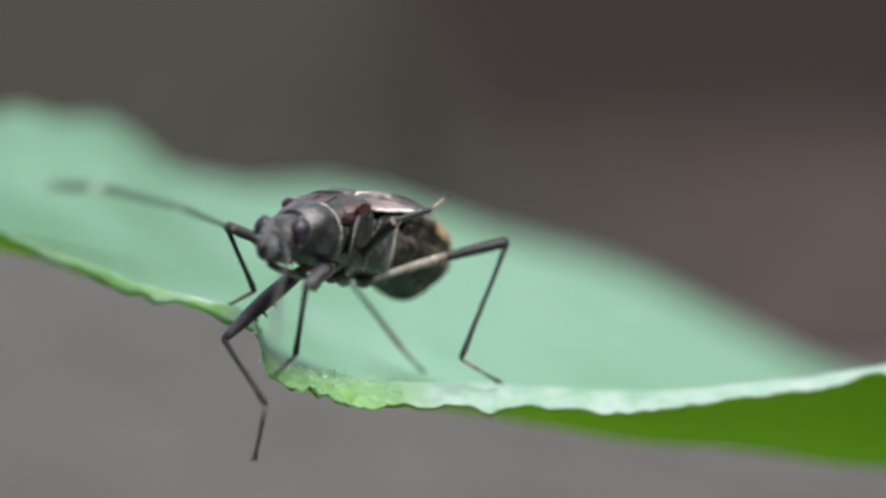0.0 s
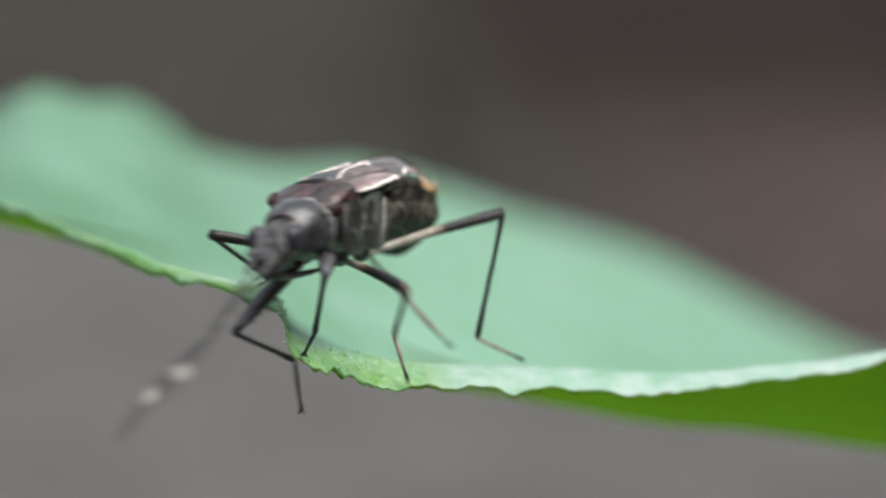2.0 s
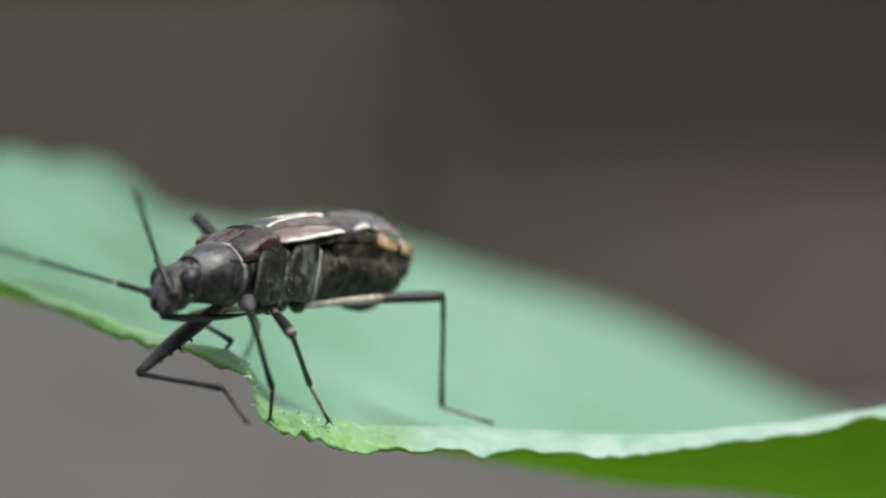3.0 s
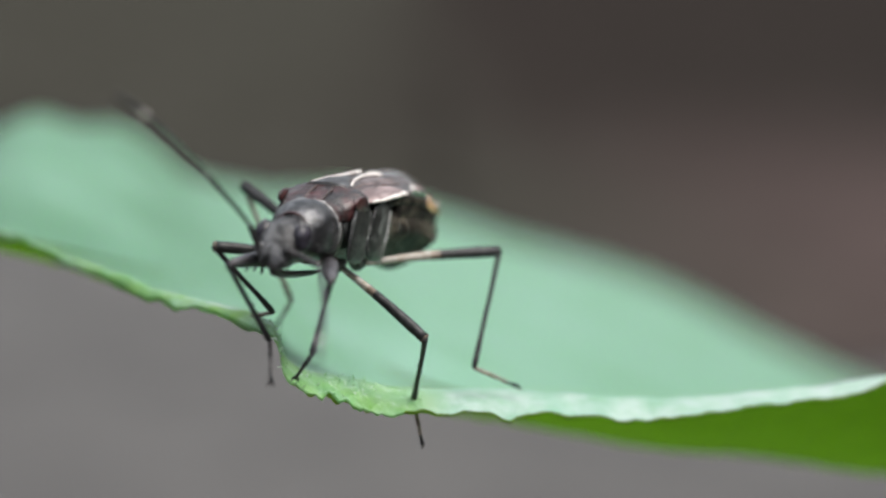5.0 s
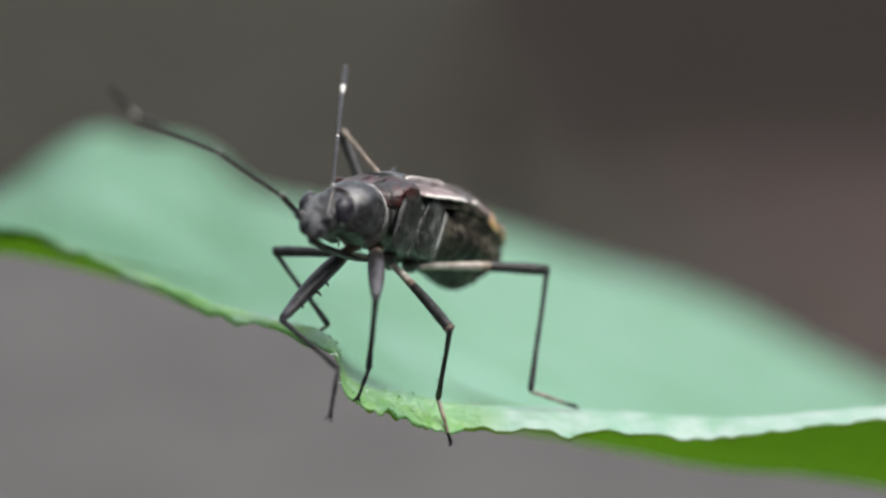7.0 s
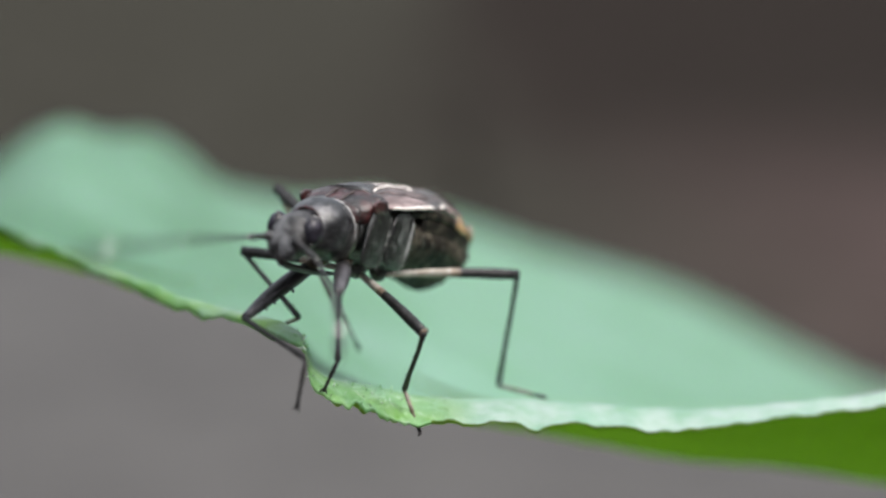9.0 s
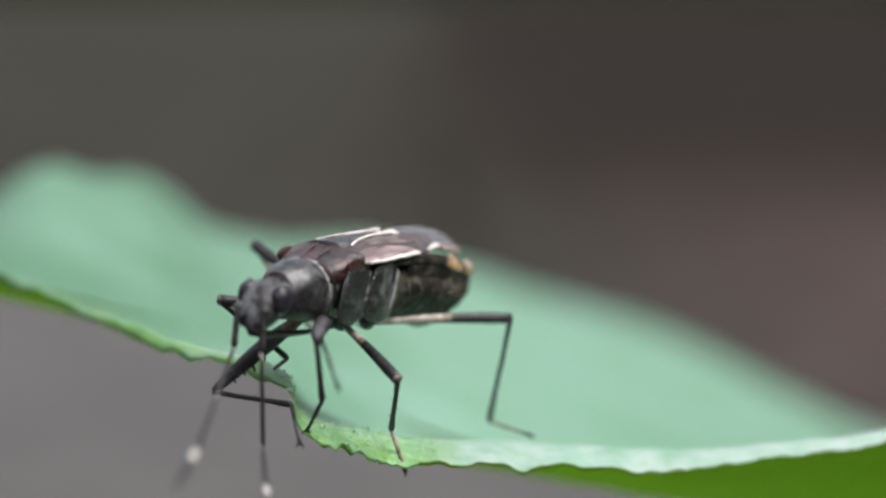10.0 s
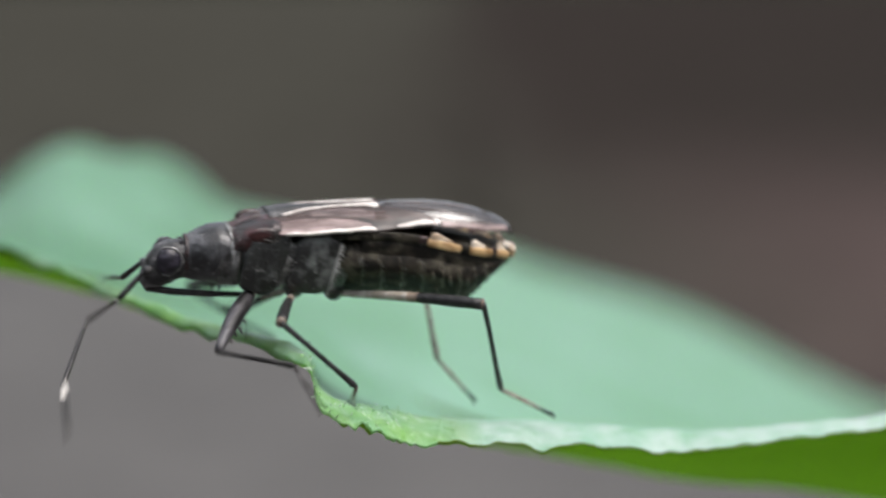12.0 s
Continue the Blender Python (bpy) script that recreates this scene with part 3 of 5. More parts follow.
    loft(bm, [(0.3, 1.26, 1.48, -0.15), (-0.4, 1.48, 1.55, -0.30), (-1.4, 1.60, 1.57, -0.38), (-2.4, 1.66, 1.48, -0.48),
              (-3.2, 1.58, 1.34, -0.68), (-3.75, 1.44, 1.24, -0.54), (-4.3, 1.20, 1.14, 0.02), (-4.75, 0.84, 1.02, 0.52), (-4.98, 0.26, 0.94, 0.74)], 38, 2.2, 6, 0.03, keel=0.5)
    abdomen = part("abdomen", bm, "belly", bug, "olive-black keeled abdomen")
    rnd = random.Random(12)
    girth = [(-4.98, 0.26, 0.94, 0.74), (-4.75, 0.84, 1.02, 0.52), (-4.3, 1.20, 1.14, 0.02), (-3.75, 1.44, 1.24, -0.54), (-3.2, 1.58, 1.34, -0.68), (-2.4, 1.66, 1.48, -0.48), (-1.4, 1.60, 1.57, -0.38), (-0.4, 1.48, 1.55, -0.30)]

    def flank(x, a, s):
        """A point on the abdomen's side: a goes from the rim (0) down to the keel (pi / 2)."""
        w, top, low = spline(girth, x)
        yy, zz = math.cos(a) ** 0.91, -math.copysign(abs(math.sin(a)) ** 0.91, a)
        if zz < 0:
            yy *= 1 + 0.5 * zz
        return Vector((x, s * (yy * w + 0.012), (top + low) / 2 + (top - low) / 2 * zz))

    for k, x in enumerate((-0.55, -1.05, -1.6, -2.15, -2.7, -3.2, -3.65, -4.0)):
        for s in (1, -1):
            bm = bmesh.new()
            path = [flank(x - 0.24 * a + 0.03 * math.sin(5 * a + k), a, s) for a in np.linspace(-0.35, 1.2, 18)]
            tube(bm, path, [0.006 + (0.022 if k % 2 else 0.014) * abs(math.sin(1.3 * i + 2 * k)) * (1 - i / 30) for i in range(18)], 6)
            part("ring_seam", bm, "cream", abdomen)
            bm = bmesh.new()
            for q in range(60):
                a = rnd.uniform(-0.3, 1.25)
                base = flank(x - 0.24 * a + rnd.uniform(-0.10, 0.06), a, s)
                way = flank(x - 0.24 * a - 0.05, a + 0.16, s) - base
                hair(bm, base, way * rnd.uniform(0.5, 1.1) + Vector((0, 0.03 * s, 0)), Vector((0, s, 0)), 0.009)
            part("hair_row", bm, "rib" if k < 4 else "fuzz_brown", abdomen)
    # cream marks on the hind flanks, below the rim spots
    for s in (1, -1):
        for x, a, size in ((-2.45, 0.02, 0.16), (-2.95, 0.05, 0.20), (-2.7, 0.42, 0.11), (-3.3, 0.40, 0.15), (-3.45, 0.05, 0.20), (-3.8, 0.38, 0.15), (-3.6, 0.74, 0.11),
                           (-3.1, 0.78, 0.10), (-4.05, 0.10, 0.17), (-2.3, 0.70, 0.09)):
            c, down = flank(x, a, s), flank(x - 0.03, a + 0.1, s)
            way = (down - c).normalized()
            bm = bmesh.new()
            tube(bm, [c - way * size, c - way * size * 0.4 + Vector((0.03, 0, 0)), c + way * size * 0.5, c + way * size * 1.1], [0.02, 0.06, 0.045, 0.012], 8)
            part("cream_mark", bm, "cream", abdomen)
    # spotted side rim of the abdomen: dark plates with orange ones near the tail
    rim = [(-5.0, 0.30, 0.92), (-4.75, 0.86, 1.00), (-4.3, 1.22, 1.10), (-3.75, 1.46, 1.19), (-3.2, 1.60, 1.28), (-2.4, 1.66, 1.44), (-1.4, 1.60, 1.57), (-0.4, 1.47, 1.57), (0.4, 1.32, 1.52)]
    for s in (1, -1):
        # the side wall that joins the rim to the flank
        bm = bmesh.new()
        rows = []
        for x in np.linspace(-4.9, -0.5, 40):
            w, z = spline(rim, x)
            top, low = Vector((x, (w - 0.03) * s, z - 0.05)), flank(x, 0.25, s)
            mid = (top + low) / 2 + Vector((0, 0.035 * s, 0))
            inner = Vector((0, -0.2 * s, 0))
            rows.append([bm.verts.new(q) for q in (top, top * 0.4 + mid * 0.6 + Vector((0, 0.02 * s, 0)), mid, low, low + inner, top + inner)])
        for a, b in zip(rows, rows[1:]):
            for q in range(6):
                bm.faces.new((a[q], a[(q + 1) % 6], b[(q + 1) % 6], b[q]))
        bm.faces.new(rows[0])
        bm.faces.new(rows[-1])
        part("rim_wall", bm, "belly", abdomen, "olive-black side wall under the rim")
        for x0, x1, mat in ((0.3, -0.7, "belly"), (-0.7, -1.5, "belly"), (-1.5, -2.0, "belly"), (-2.0, -2.22, "red"), (-2.22, -3.16, "orange"), (-3.16, -3.4, "belly"), (-3.4, -4.1, "orange"),
                            (-4.1, -4.24, "red"), (-4.24, -4.66, "orange"), (-4.66, -4.74, "belly"), (-4.74, -4.98, "orange")):
            size = 0.12
            pts = []
            for x in np.linspace(x0, x1, 9):
                w, z = spline(rim, x)
                pts.append((x, (w - 0.02) * s, z - (0.12 if mat == "orange" else 0.09)))
            bm = bmesh.new()
            tube(bm, pts, [size * (k if mat == "orange" else 1) for k in (0.75, 0.9, 0.95, 1, 0.94, 1, 0.95, 0.9, 0.8)], 12, 0, 0.4)
            part("rim_spot", bm, mat, abdomen, "orange-yellow spot on the abdomen rim" if mat == "orange" else "")
            if mat == "orange":
                bm = bmesh.new()
                upper = [Vector(q) + Vector((0.03, -0.03 * s, 0.13)) for q in pts[1:-2]]
                tube(bm, upper, [0.165 * q for q in (0.8, 1.1, 0.9, 0.65, 0.5, 0.25)], 12, 0, 0.28)
                part("rim_blotch", bm, "ivory", abdomen, "cream blotch above an orange spot")
    part("tail_tip", ball(bmesh.new(), (-4.86, 0, 0.90), (0.26, 0.36, 0.15)), "ivory", abdomen, "cream tip of the abdomen")


RIDGE = [(-5.1, 1.38, 1.20, 0.32), (-4.7, 1.68, 1.34, 0.60), (-3.9, 1.99, 1.52, 0.90), (-2.6, 2.18, 1.64, 1.14), (-2.0, 2.16, 1.64, 1.30), (-1.2, 2.09, 1.61, 1.52),
         (0.0, 2.01, 1.57, 1.58), (1.0, 1.94, 1.48, 1.50), (1.8, 1.84, 1.40, 1.38)]


def wing_height(x, y):
    """Top of the folded wings: ridge, edge and half width along the back."""
    top, edge, half = spline(RIDGE, x)
    return edge + (top - edge) * (1 - min(abs(y) / half, 1.03) ** 2)


def wing_patch(bm, rows, lift=0.0, thick=0.05, n=10):
    """A plate on the folded wings between an inner and an outer edge: rows of (x, inner y, outer y)."""
    knots = [(u, *r) for u, r in zip(np.linspace(0, 1, len(rows)), rows)]
    top, low = [], []
    m = len(rows) * 6
    for i in range(m + 1):
        x, y0, y1 = spline(knots, i / m)
        a, b = [], []
        for j in range(n + 1):
            y = y0 + (y1 - y0) * j / n
            p = Vector((x, y, wing_height(x, y) + lift + 0.02 * noise.noise(Vector((x * 3, y * 3, 0)))))
            a.append(bm.verts.new(p))
            b.append(bm.verts.new(p - Vector((0, 0, thick))))
        top.append(a)
        low.append(b)
    for i in range(m):
        for j in range(n):
            bm.faces.new((top[i][j], top[i + 1][j], top[i + 1][j + 1], top[i][j + 1]))
            bm.faces.new((low[i][j], low[i][j + 1], low[i + 1][j + 1], low[i + 1][j]))
        bm.faces.new((top[i][0], low[i][0], low[i + 1][0], top[i + 1][0]))
        bm.faces.new((top[i][n], top[i + 1][n], low[i + 1][n], low[i][n]))
    for a, b in ((top[0], low[0]), (top[m], low[m])):
        for j in range(n):
            bm.faces.new((a[j], a[j + 1], b[j + 1], b[j]))
    return bm


def build_wings(bug):
    bm = bmesh.new()
    loft(bm, [(1.85, 0.80, 1.88, 1.5), (1.4, 0.58, 1.99, 1.6), (0.7, 0.28, 2.04, 1.7), (0.15, 0.05, 2.02, 1.8)], 18, 2.0, 5, 0.02)
    part("scutellum", bm, "cuticle", bug, "grey-black triangular scutellum")
    for s in (1, -1):
        low = 0.0 if s > 0 else -0.035
        bm = wing_patch(bmesh.new(), [(-0.7, -0.10 * s, 0.9 * s), (-2.0, -0.45 * s, 1.16 * s), (-3.2, -0.40 * s, 1.00 * s), (-4.1, -0.2 * s, 0.80 * s), (-4.9, 0.0, 0.40 * s)], low, 0.03)
        flap = part("wing_membrane", bm, "membrane", bug, "smoky glossy wing membrane with pale veins")
        for rows in ([(-1.3, 0.1), (-2.2, 0.25), (-3.2, 0.28), (-4.2, 0.2)], [(-1.5, 0.45), (-2.4, 0.62), (-3.4, 0.62), (-4.2, 0.42)],
                     [(-1.9, 0.80), (-2.8, 0.88), (-3.6, 0.78), (-4.2, 0.60)]):
            bm = bmesh.new()
            tube(bm, [(x, y * s, wing_height(x, y) + low + 0.012) for x, y in rows], [0.015, 0.022, 0.02, 0.01], 6)
            part("vein", bm, "vein", flap)
        bm = wing_patch(bmesh.new(), [(-2.7, 0.96 * s, 1.08 * s), (-3.5, 0.84 * s, 0.96 * s), (-4.2, 0.64 * s, 0.77 * s), (-4.7, 0.36 * s, 0.48 * s)], low + 0.02, 0.03, 4)
        part("pale_border", bm, "corium", flap, "whitish outer border of the membrane")
        bm = wing_patch(bmesh.new(), [(1.75, 0.7 * s, 1.34 * s), (0.9, 0.32 * s, 1.48 * s), (-0.1, 0.06 * s, 1.57 * s), (-0.9, 0.12 * s, 1.55 * s),
                                      (-1.7, 0.62 * s, 1.34 * s), (-2.5, 0.92 * s, 1.10 * s)], 0.03)
        wing = part("forewing", bm, "wing", bug, "mottled dark brown leathery forewing")
        bm = wing_patch(bmesh.new(), [(1.66, 0.98 * s, 1.37 * s), (1.1, 0.96 * s, 1.48 * s), (0.5, 1.02 * s, 1.54 * s), (-0.2, 1.14 * s, 1.56 * s), (-0.75, 1.34 * s, 1.545 * s)], 0.05, 0.05, 6)
        part("pink_field", bm, "corium", wing, "pinkish-brown outer field of the forewing")
        bm = wing_patch(bmesh.new(), [(0.8, 0.58 * s, 0.82 * s), (0.2, 0.50 * s, 0.92 * s), (-0.4, 0.56 * s, 1.04 * s), (-0.9, 0.80 * s, 1.12 * s)], 0.042, 0.04, 6)
        part("pale_panel", bm, "panel", wing, "dull pinkish panel between the forewing veins")
        bm = wing_patch(bmesh.new(), [(1.5, 1.40 * s, 1.43 * s), (0.7, 1.495 * s, 1.545 * s), (0.0, 1.505 * s, 1.575 * s), (-0.45, 1.48 * s, 1.57 * s), (-0.72, 1.46 * s, 1.56 * s), (-0.84, 1.50 * s, 1.55 * s)], 0.066, 0.07, 4)
        part("edge_streak", bm, "streak", wing, "ivory streak along the forewing edge")
        bm = wing_patch(bmesh.new(), [(1.5, 0.62 * s, 0.68 * s), (0.8, 0.42 * s, 0.46 * s), (0.1, 0.29 * s, 0.345 * s), (-0.4, 0.24 * s, 0.33 * s), (-0.78, 0.20 * s, 0.42 * s), (-1.0, 0.19 * s, 0.50 * s), (-1.08, 0.30 * s, 0.46 * s)], 0.075, 0.07, 5)
        part("inner_streak", bm, "streak", wing, "ivory streak ending in a white triangle")
        bm = wing_patch(bmesh.new(), [(-1.45, 1.36 * s, 1.40 * s), (-1.8, 1.20 * s, 1.29 * s), (-2.2, 1.06 * s, 1.16 * s), (-2.55, 1.00 * s, 1.06 * s)], 0.05, 0.06, 4)
        part("apex_spot", bm, "streak", wing, "ivory spot at the forewing tip")
        for y0, y1 in ((0.35, 0.42), (0.75, 0.80), (1.02, 1.05)):
            bm = bmesh.new()
            tube(bm, [(x, (y0 + (y1 - y0) * (1.4 - x) / 2.4) * s, wing_height(x, y0) + 0.035) for x in np.linspace(1.4, -1.2, 8)], [0.018] * 8, 6)
            part("wing_vein", bm, "vein", wing)


def build_hairs(bug):
    """Short silvery hairs over the head, pronotum and sides, gathered in one part."""
    rnd = random.Random(5)
    bm = bmesh.new()
    for name, many, size in (("head", 520, 0.09), ("pronotum_front", 520, 0.08), ("pronotum_hind", 420, 0.10), ("thorax", 200, 0.11), ("side_plate", 110, 0.12), ("abdomen", 500, 0.10)):
        for ob in [o for o in bug.children_recursive if o.name.split(".")[0] == name]:
            faces = ob.data.polygons
            for _ in range(many):
                f = faces[rnd.randrange(len(faces))]
                corners = [ob.data.vertices[i].co for i in f.vertices]
                share = [rnd.random() + 0.02 for _ in corners]
                c = sum((q * w for q, w in zip(corners, share)), Vector()) / sum(share) / MM
                nrm = f.normal
                d = (nrm * rnd.uniform(0.25, 0.9) + Vector((-0.8, rnd.uniform(-0.3, 0.3), -0.25))).normalized() * size * rnd.uniform(0.6, 1.5)
                hair(bm, c, d, nrm, 0.008)
    me_ob = part("pubescence", bm, "rib", bug, "short silvery hairs")
    return tagged(me_ob, kind="stuff")


def slimmed(bug, factor):
    """Narrows the finished body parts; the head keeps more of its width."""
    for ob in bug.children_recursive:
        k = 1.06 if ob.name.split(".")[0] in ("head", "eye", "eye_rim", "feeler_socket", "ocellus") else factor
        ob.data.transform(Matrix.Diagonal((1, k, 1, 1)))


def build_leg(bug, pair, side):
    coxa, femur, tibia, tarsus, fat = LEGS[pair]
    s = 1 if side == "left" else -1
    c = Vector((coxa[0], coxa[1] * s, coxa[2]))
    part("coxa", ball(bmesh.new(), c + Vector((0.05, 0, 0.08)), (0.27, 0.24, 0.27)), "leg_brown" if pair == "front" else "pleura", bug)
    n = 14
    xs = [femur * i / n for i in range(n + 1)]
    if pair == "front":
        rad = [0.09 + (fat - 0.09) * math.sin(math.pi * min(1, (i / n) ** 0.85)) ** 0.8 for i in range(n + 1)]
        mats = [2 if i < 3 else 0 for i in range(n + 1)]
    else:
        rad = [0.075 + (fat - 0.075) * (i / n) ** 0.8 * (1 if i < n - 1 else 0.8) for i in range(n + 1)]
        ends = 7 if pair == "hind" else 5
        mats = [1 if i < ends else (2 if i == ends else 0) for i in range(n + 1)]
    if pair != "front":
        mats[n] = 2
    bm = bmesh.new()
    tube(bm, [(x, 0, 0.06 * math.sin(math.pi * x / femur)) for x in xs], rad, 14, mats)
    f = part("femur", bm, ["leg_front" if pair == "front" else "leg_dark", "leg_pale", "leg_tan"], bug,
             "thick grey-black front femur with spines" if pair == "front" else "femur, straw-coloured at the base and black beyond")
    if pair == "front":
        for x, size in ((0.48, 0.07), (0.60, 0.15), (0.69, 0.06), (0.79, 0.09)):
            bm = bmesh.new()
            r = fat * math.sin(math.pi * x ** 0.85) ** 0.8
            tube(bm, [(femur * x, 0.04, -r + 0.05), (femur * x + 0.03, 0.04, -r - size * 0.6), (femur * x + 0.07, 0.04, -r - size)], [0.05, 0.03, 0.006], 6)
            part("spine", bm, "feeler", f)
    bm = bmesh.new()
    tube(bm, [(0, 0, 0), (0.12, 0, 0.01), (tibia * 0.3, 0, 0.02), (tibia * 0.7, 0, 0.0), (tibia * 0.95, 0, 0), (tibia, 0, 0)],
         [0.085, 0.075, 0.062, 0.065, 0.085, 0.06], 10)
    # Backlight painted in: the right hind tibia gets tan where its twin is black.
    backlit_hind = pair == "hind" and side == "right"
    t = part("tibia", bm, "leg_tan" if backlit_hind else "leg_dark", bug, "thin tibia painted yellow-brown as if backlit" if backlit_hind else "thin black tibia")
    rnd = random.Random(len(pair) * 7 + s)
    for k in range(7):
        a, x = rnd.uniform(0, 6.28), tibia * (0.3 + 0.1 * k)
        d = Vector((0.14, 0.13 * math.cos(a), 0.13 * math.sin(a)))
        bm = bmesh.new()
        tube(bm, [(x, 0, 0), Vector((x, 0, 0)) + d], [0.016, 0.004], 4)
        part("bristle", bm, "feeler", t)
    bm = bmesh.new()
    tube(bm, [(0, 0, 0), (tarsus * 0.5, 0, 0), (tarsus * 0.53, 0, 0), (tarsus * 0.7, 0, -0.01), (tarsus * 0.73, 0, -0.01), (tarsus * 0.96, 0, 0)],
         [0.052, 0.056, 0.040, 0.052, 0.036, 0.06], 9, [0, 0, 0, 0, 1, 1])
    foot = part("tarsus", bm, ["feeler" if pair == "front" else "leg_tan", "leg_dark"], bug, "jointed black foot" if pair == "front" else "jointed tan foot with a dark tip")
    for q in (1, -1):
        bm = bmesh.new()
        tube(bm, [(tarsus * 0.93, 0, 0), (tarsus * 0.98, 0.07 * q, 0), (tarsus * 1.02, 0.10 * q, -0.07)], [0.035, 0.03, 0.008], 6)
        part("claw", bm, "feeler", foot)
    moving[pair, side] = (c, f, t, foot)


def build_feeler(bug, side):
    s = 1 if side == "left" else -1
    radii = ((0.065, 0.085), (0.045, 0.06), (0.045, 0.075), (0.075, 0.055))
    segs = []
    for k, (size, (r0, r1)) in enumerate(zip(FEELER, radii)):
        bm = bmesh.new()
        m = 8
        rr = [(r0 + (r1 - r0) * i / m) * (0.75 if i in (0, m) else 1) for i in range(m + 1)]
        if k == 3:
            rr = [0.05 + 0.03 * math.sin(math.pi * (i / m) ** 0.8) for i in range(m)] + [0.015]
        xs = [0, 0.1 if k < 3 else size / m] + [size * i / m for i in range(2, m + 1)]
        tube(bm, [(x, 0, 0) for x in xs], rr, 9, [1 if (k == 3 and i < 2) or (k in (1, 2) and i == 0) else 0 for i in range(m + 1)])
        segs.append(part("feeler_joint", bm, ["feeler", "band"], bug, "black end joint with a white band" if k == 3 else "thin black feeler joint"))
    moving["feeler", side] = (Vector((FEELER_BASE[0], FEELER_BASE[1] * s, FEELER_BASE[2])), *segs)


seed_bug = tagged(new("seed_bug"), "dark seed bug with ivory streaks standing on the leaf margin", "insect")
build_body(seed_bug)
build_wings(seed_bug)
build_hairs(seed_bug)
slimmed(seed_bug, 0.83)
for pair_name in LEGS:
    for side_name in ("left", "right"):
        build_leg(seed_bug, pair_name, side_name)
for side_name in ("left", "right"):
    build_feeler(seed_bug, side_name)


# ---- what moves ----
KEYED = {}


def at(t, **values):
    """Body: place in mm, then yaw, pitch and roll. Legs: knee, ankle and toe in mm. Feelers: the ways of their four joints in the bug's space."""
    for name, row in values.items():
        KEYED.setdefault(name, []).append((t, *row))


def between(name, t):
    """The keyed values at t, on a smooth curve through the keys that never overshoots them."""
    k = np.array(KEYED[name], float)
    ts, vs = k[:, 0], k[:, 1:]
    h = np.diff(ts)[:, None]
    d = np.diff(vs, axis=0) / h
    slope = np.zeros_like(vs)
    same = d[:-1] * d[1:] > 0
    both = np.where(same, d[:-1] * d[1:], 0) * 2
    slope[1:-1] = np.divide(both, d[:-1] + d[1:], out=np.zeros_like(both), where=same)
    i = int(np.clip(np.searchsorted(ts, t) - 1, 0, len(ts) - 2))
    s, w = min(max((t - ts[i]) / h[i, 0], 0), 1), h[i, 0]
    return list((2 * s**3 - 3 * s**2 + 1) * vs[i] + (s**3 - 2 * s**2 + s) * w * slope[i]
                + (3 * s**2 - 2 * s**3) * vs[i + 1] + (s**3 - s**2) * w * slope[i + 1])


def aimed(a, b, up):
    """Pose at a with x towards b and z near up."""
    x = (b - a).normalized()
    y = up.cross(x).normalized()
    z = x.cross(y)
    m = Matrix((x, y, z)).transposed().to_4x4()
    m.translation = a * MM
    return m


def bend(hip, knee, ankle, femur, tibia):
    """Knee and ankle at the true lengths: the ankle is drawn in if out of reach, the knee stays in its plane."""
    way = ankle - hip
    d = min(max(way.length, abs(femur - tibia) + 0.02), femur + tibia - 0.01)
    way.normalize()
    along = (d * d + femur * femur - tibia * tibia) / (2 * d)
    side = (knee - hip) - way * (knee - hip).dot(way)
    side.normalize()
    return hip + way * along + side * math.sqrt(max(femur * femur - along * along, 0)), hip + way * d


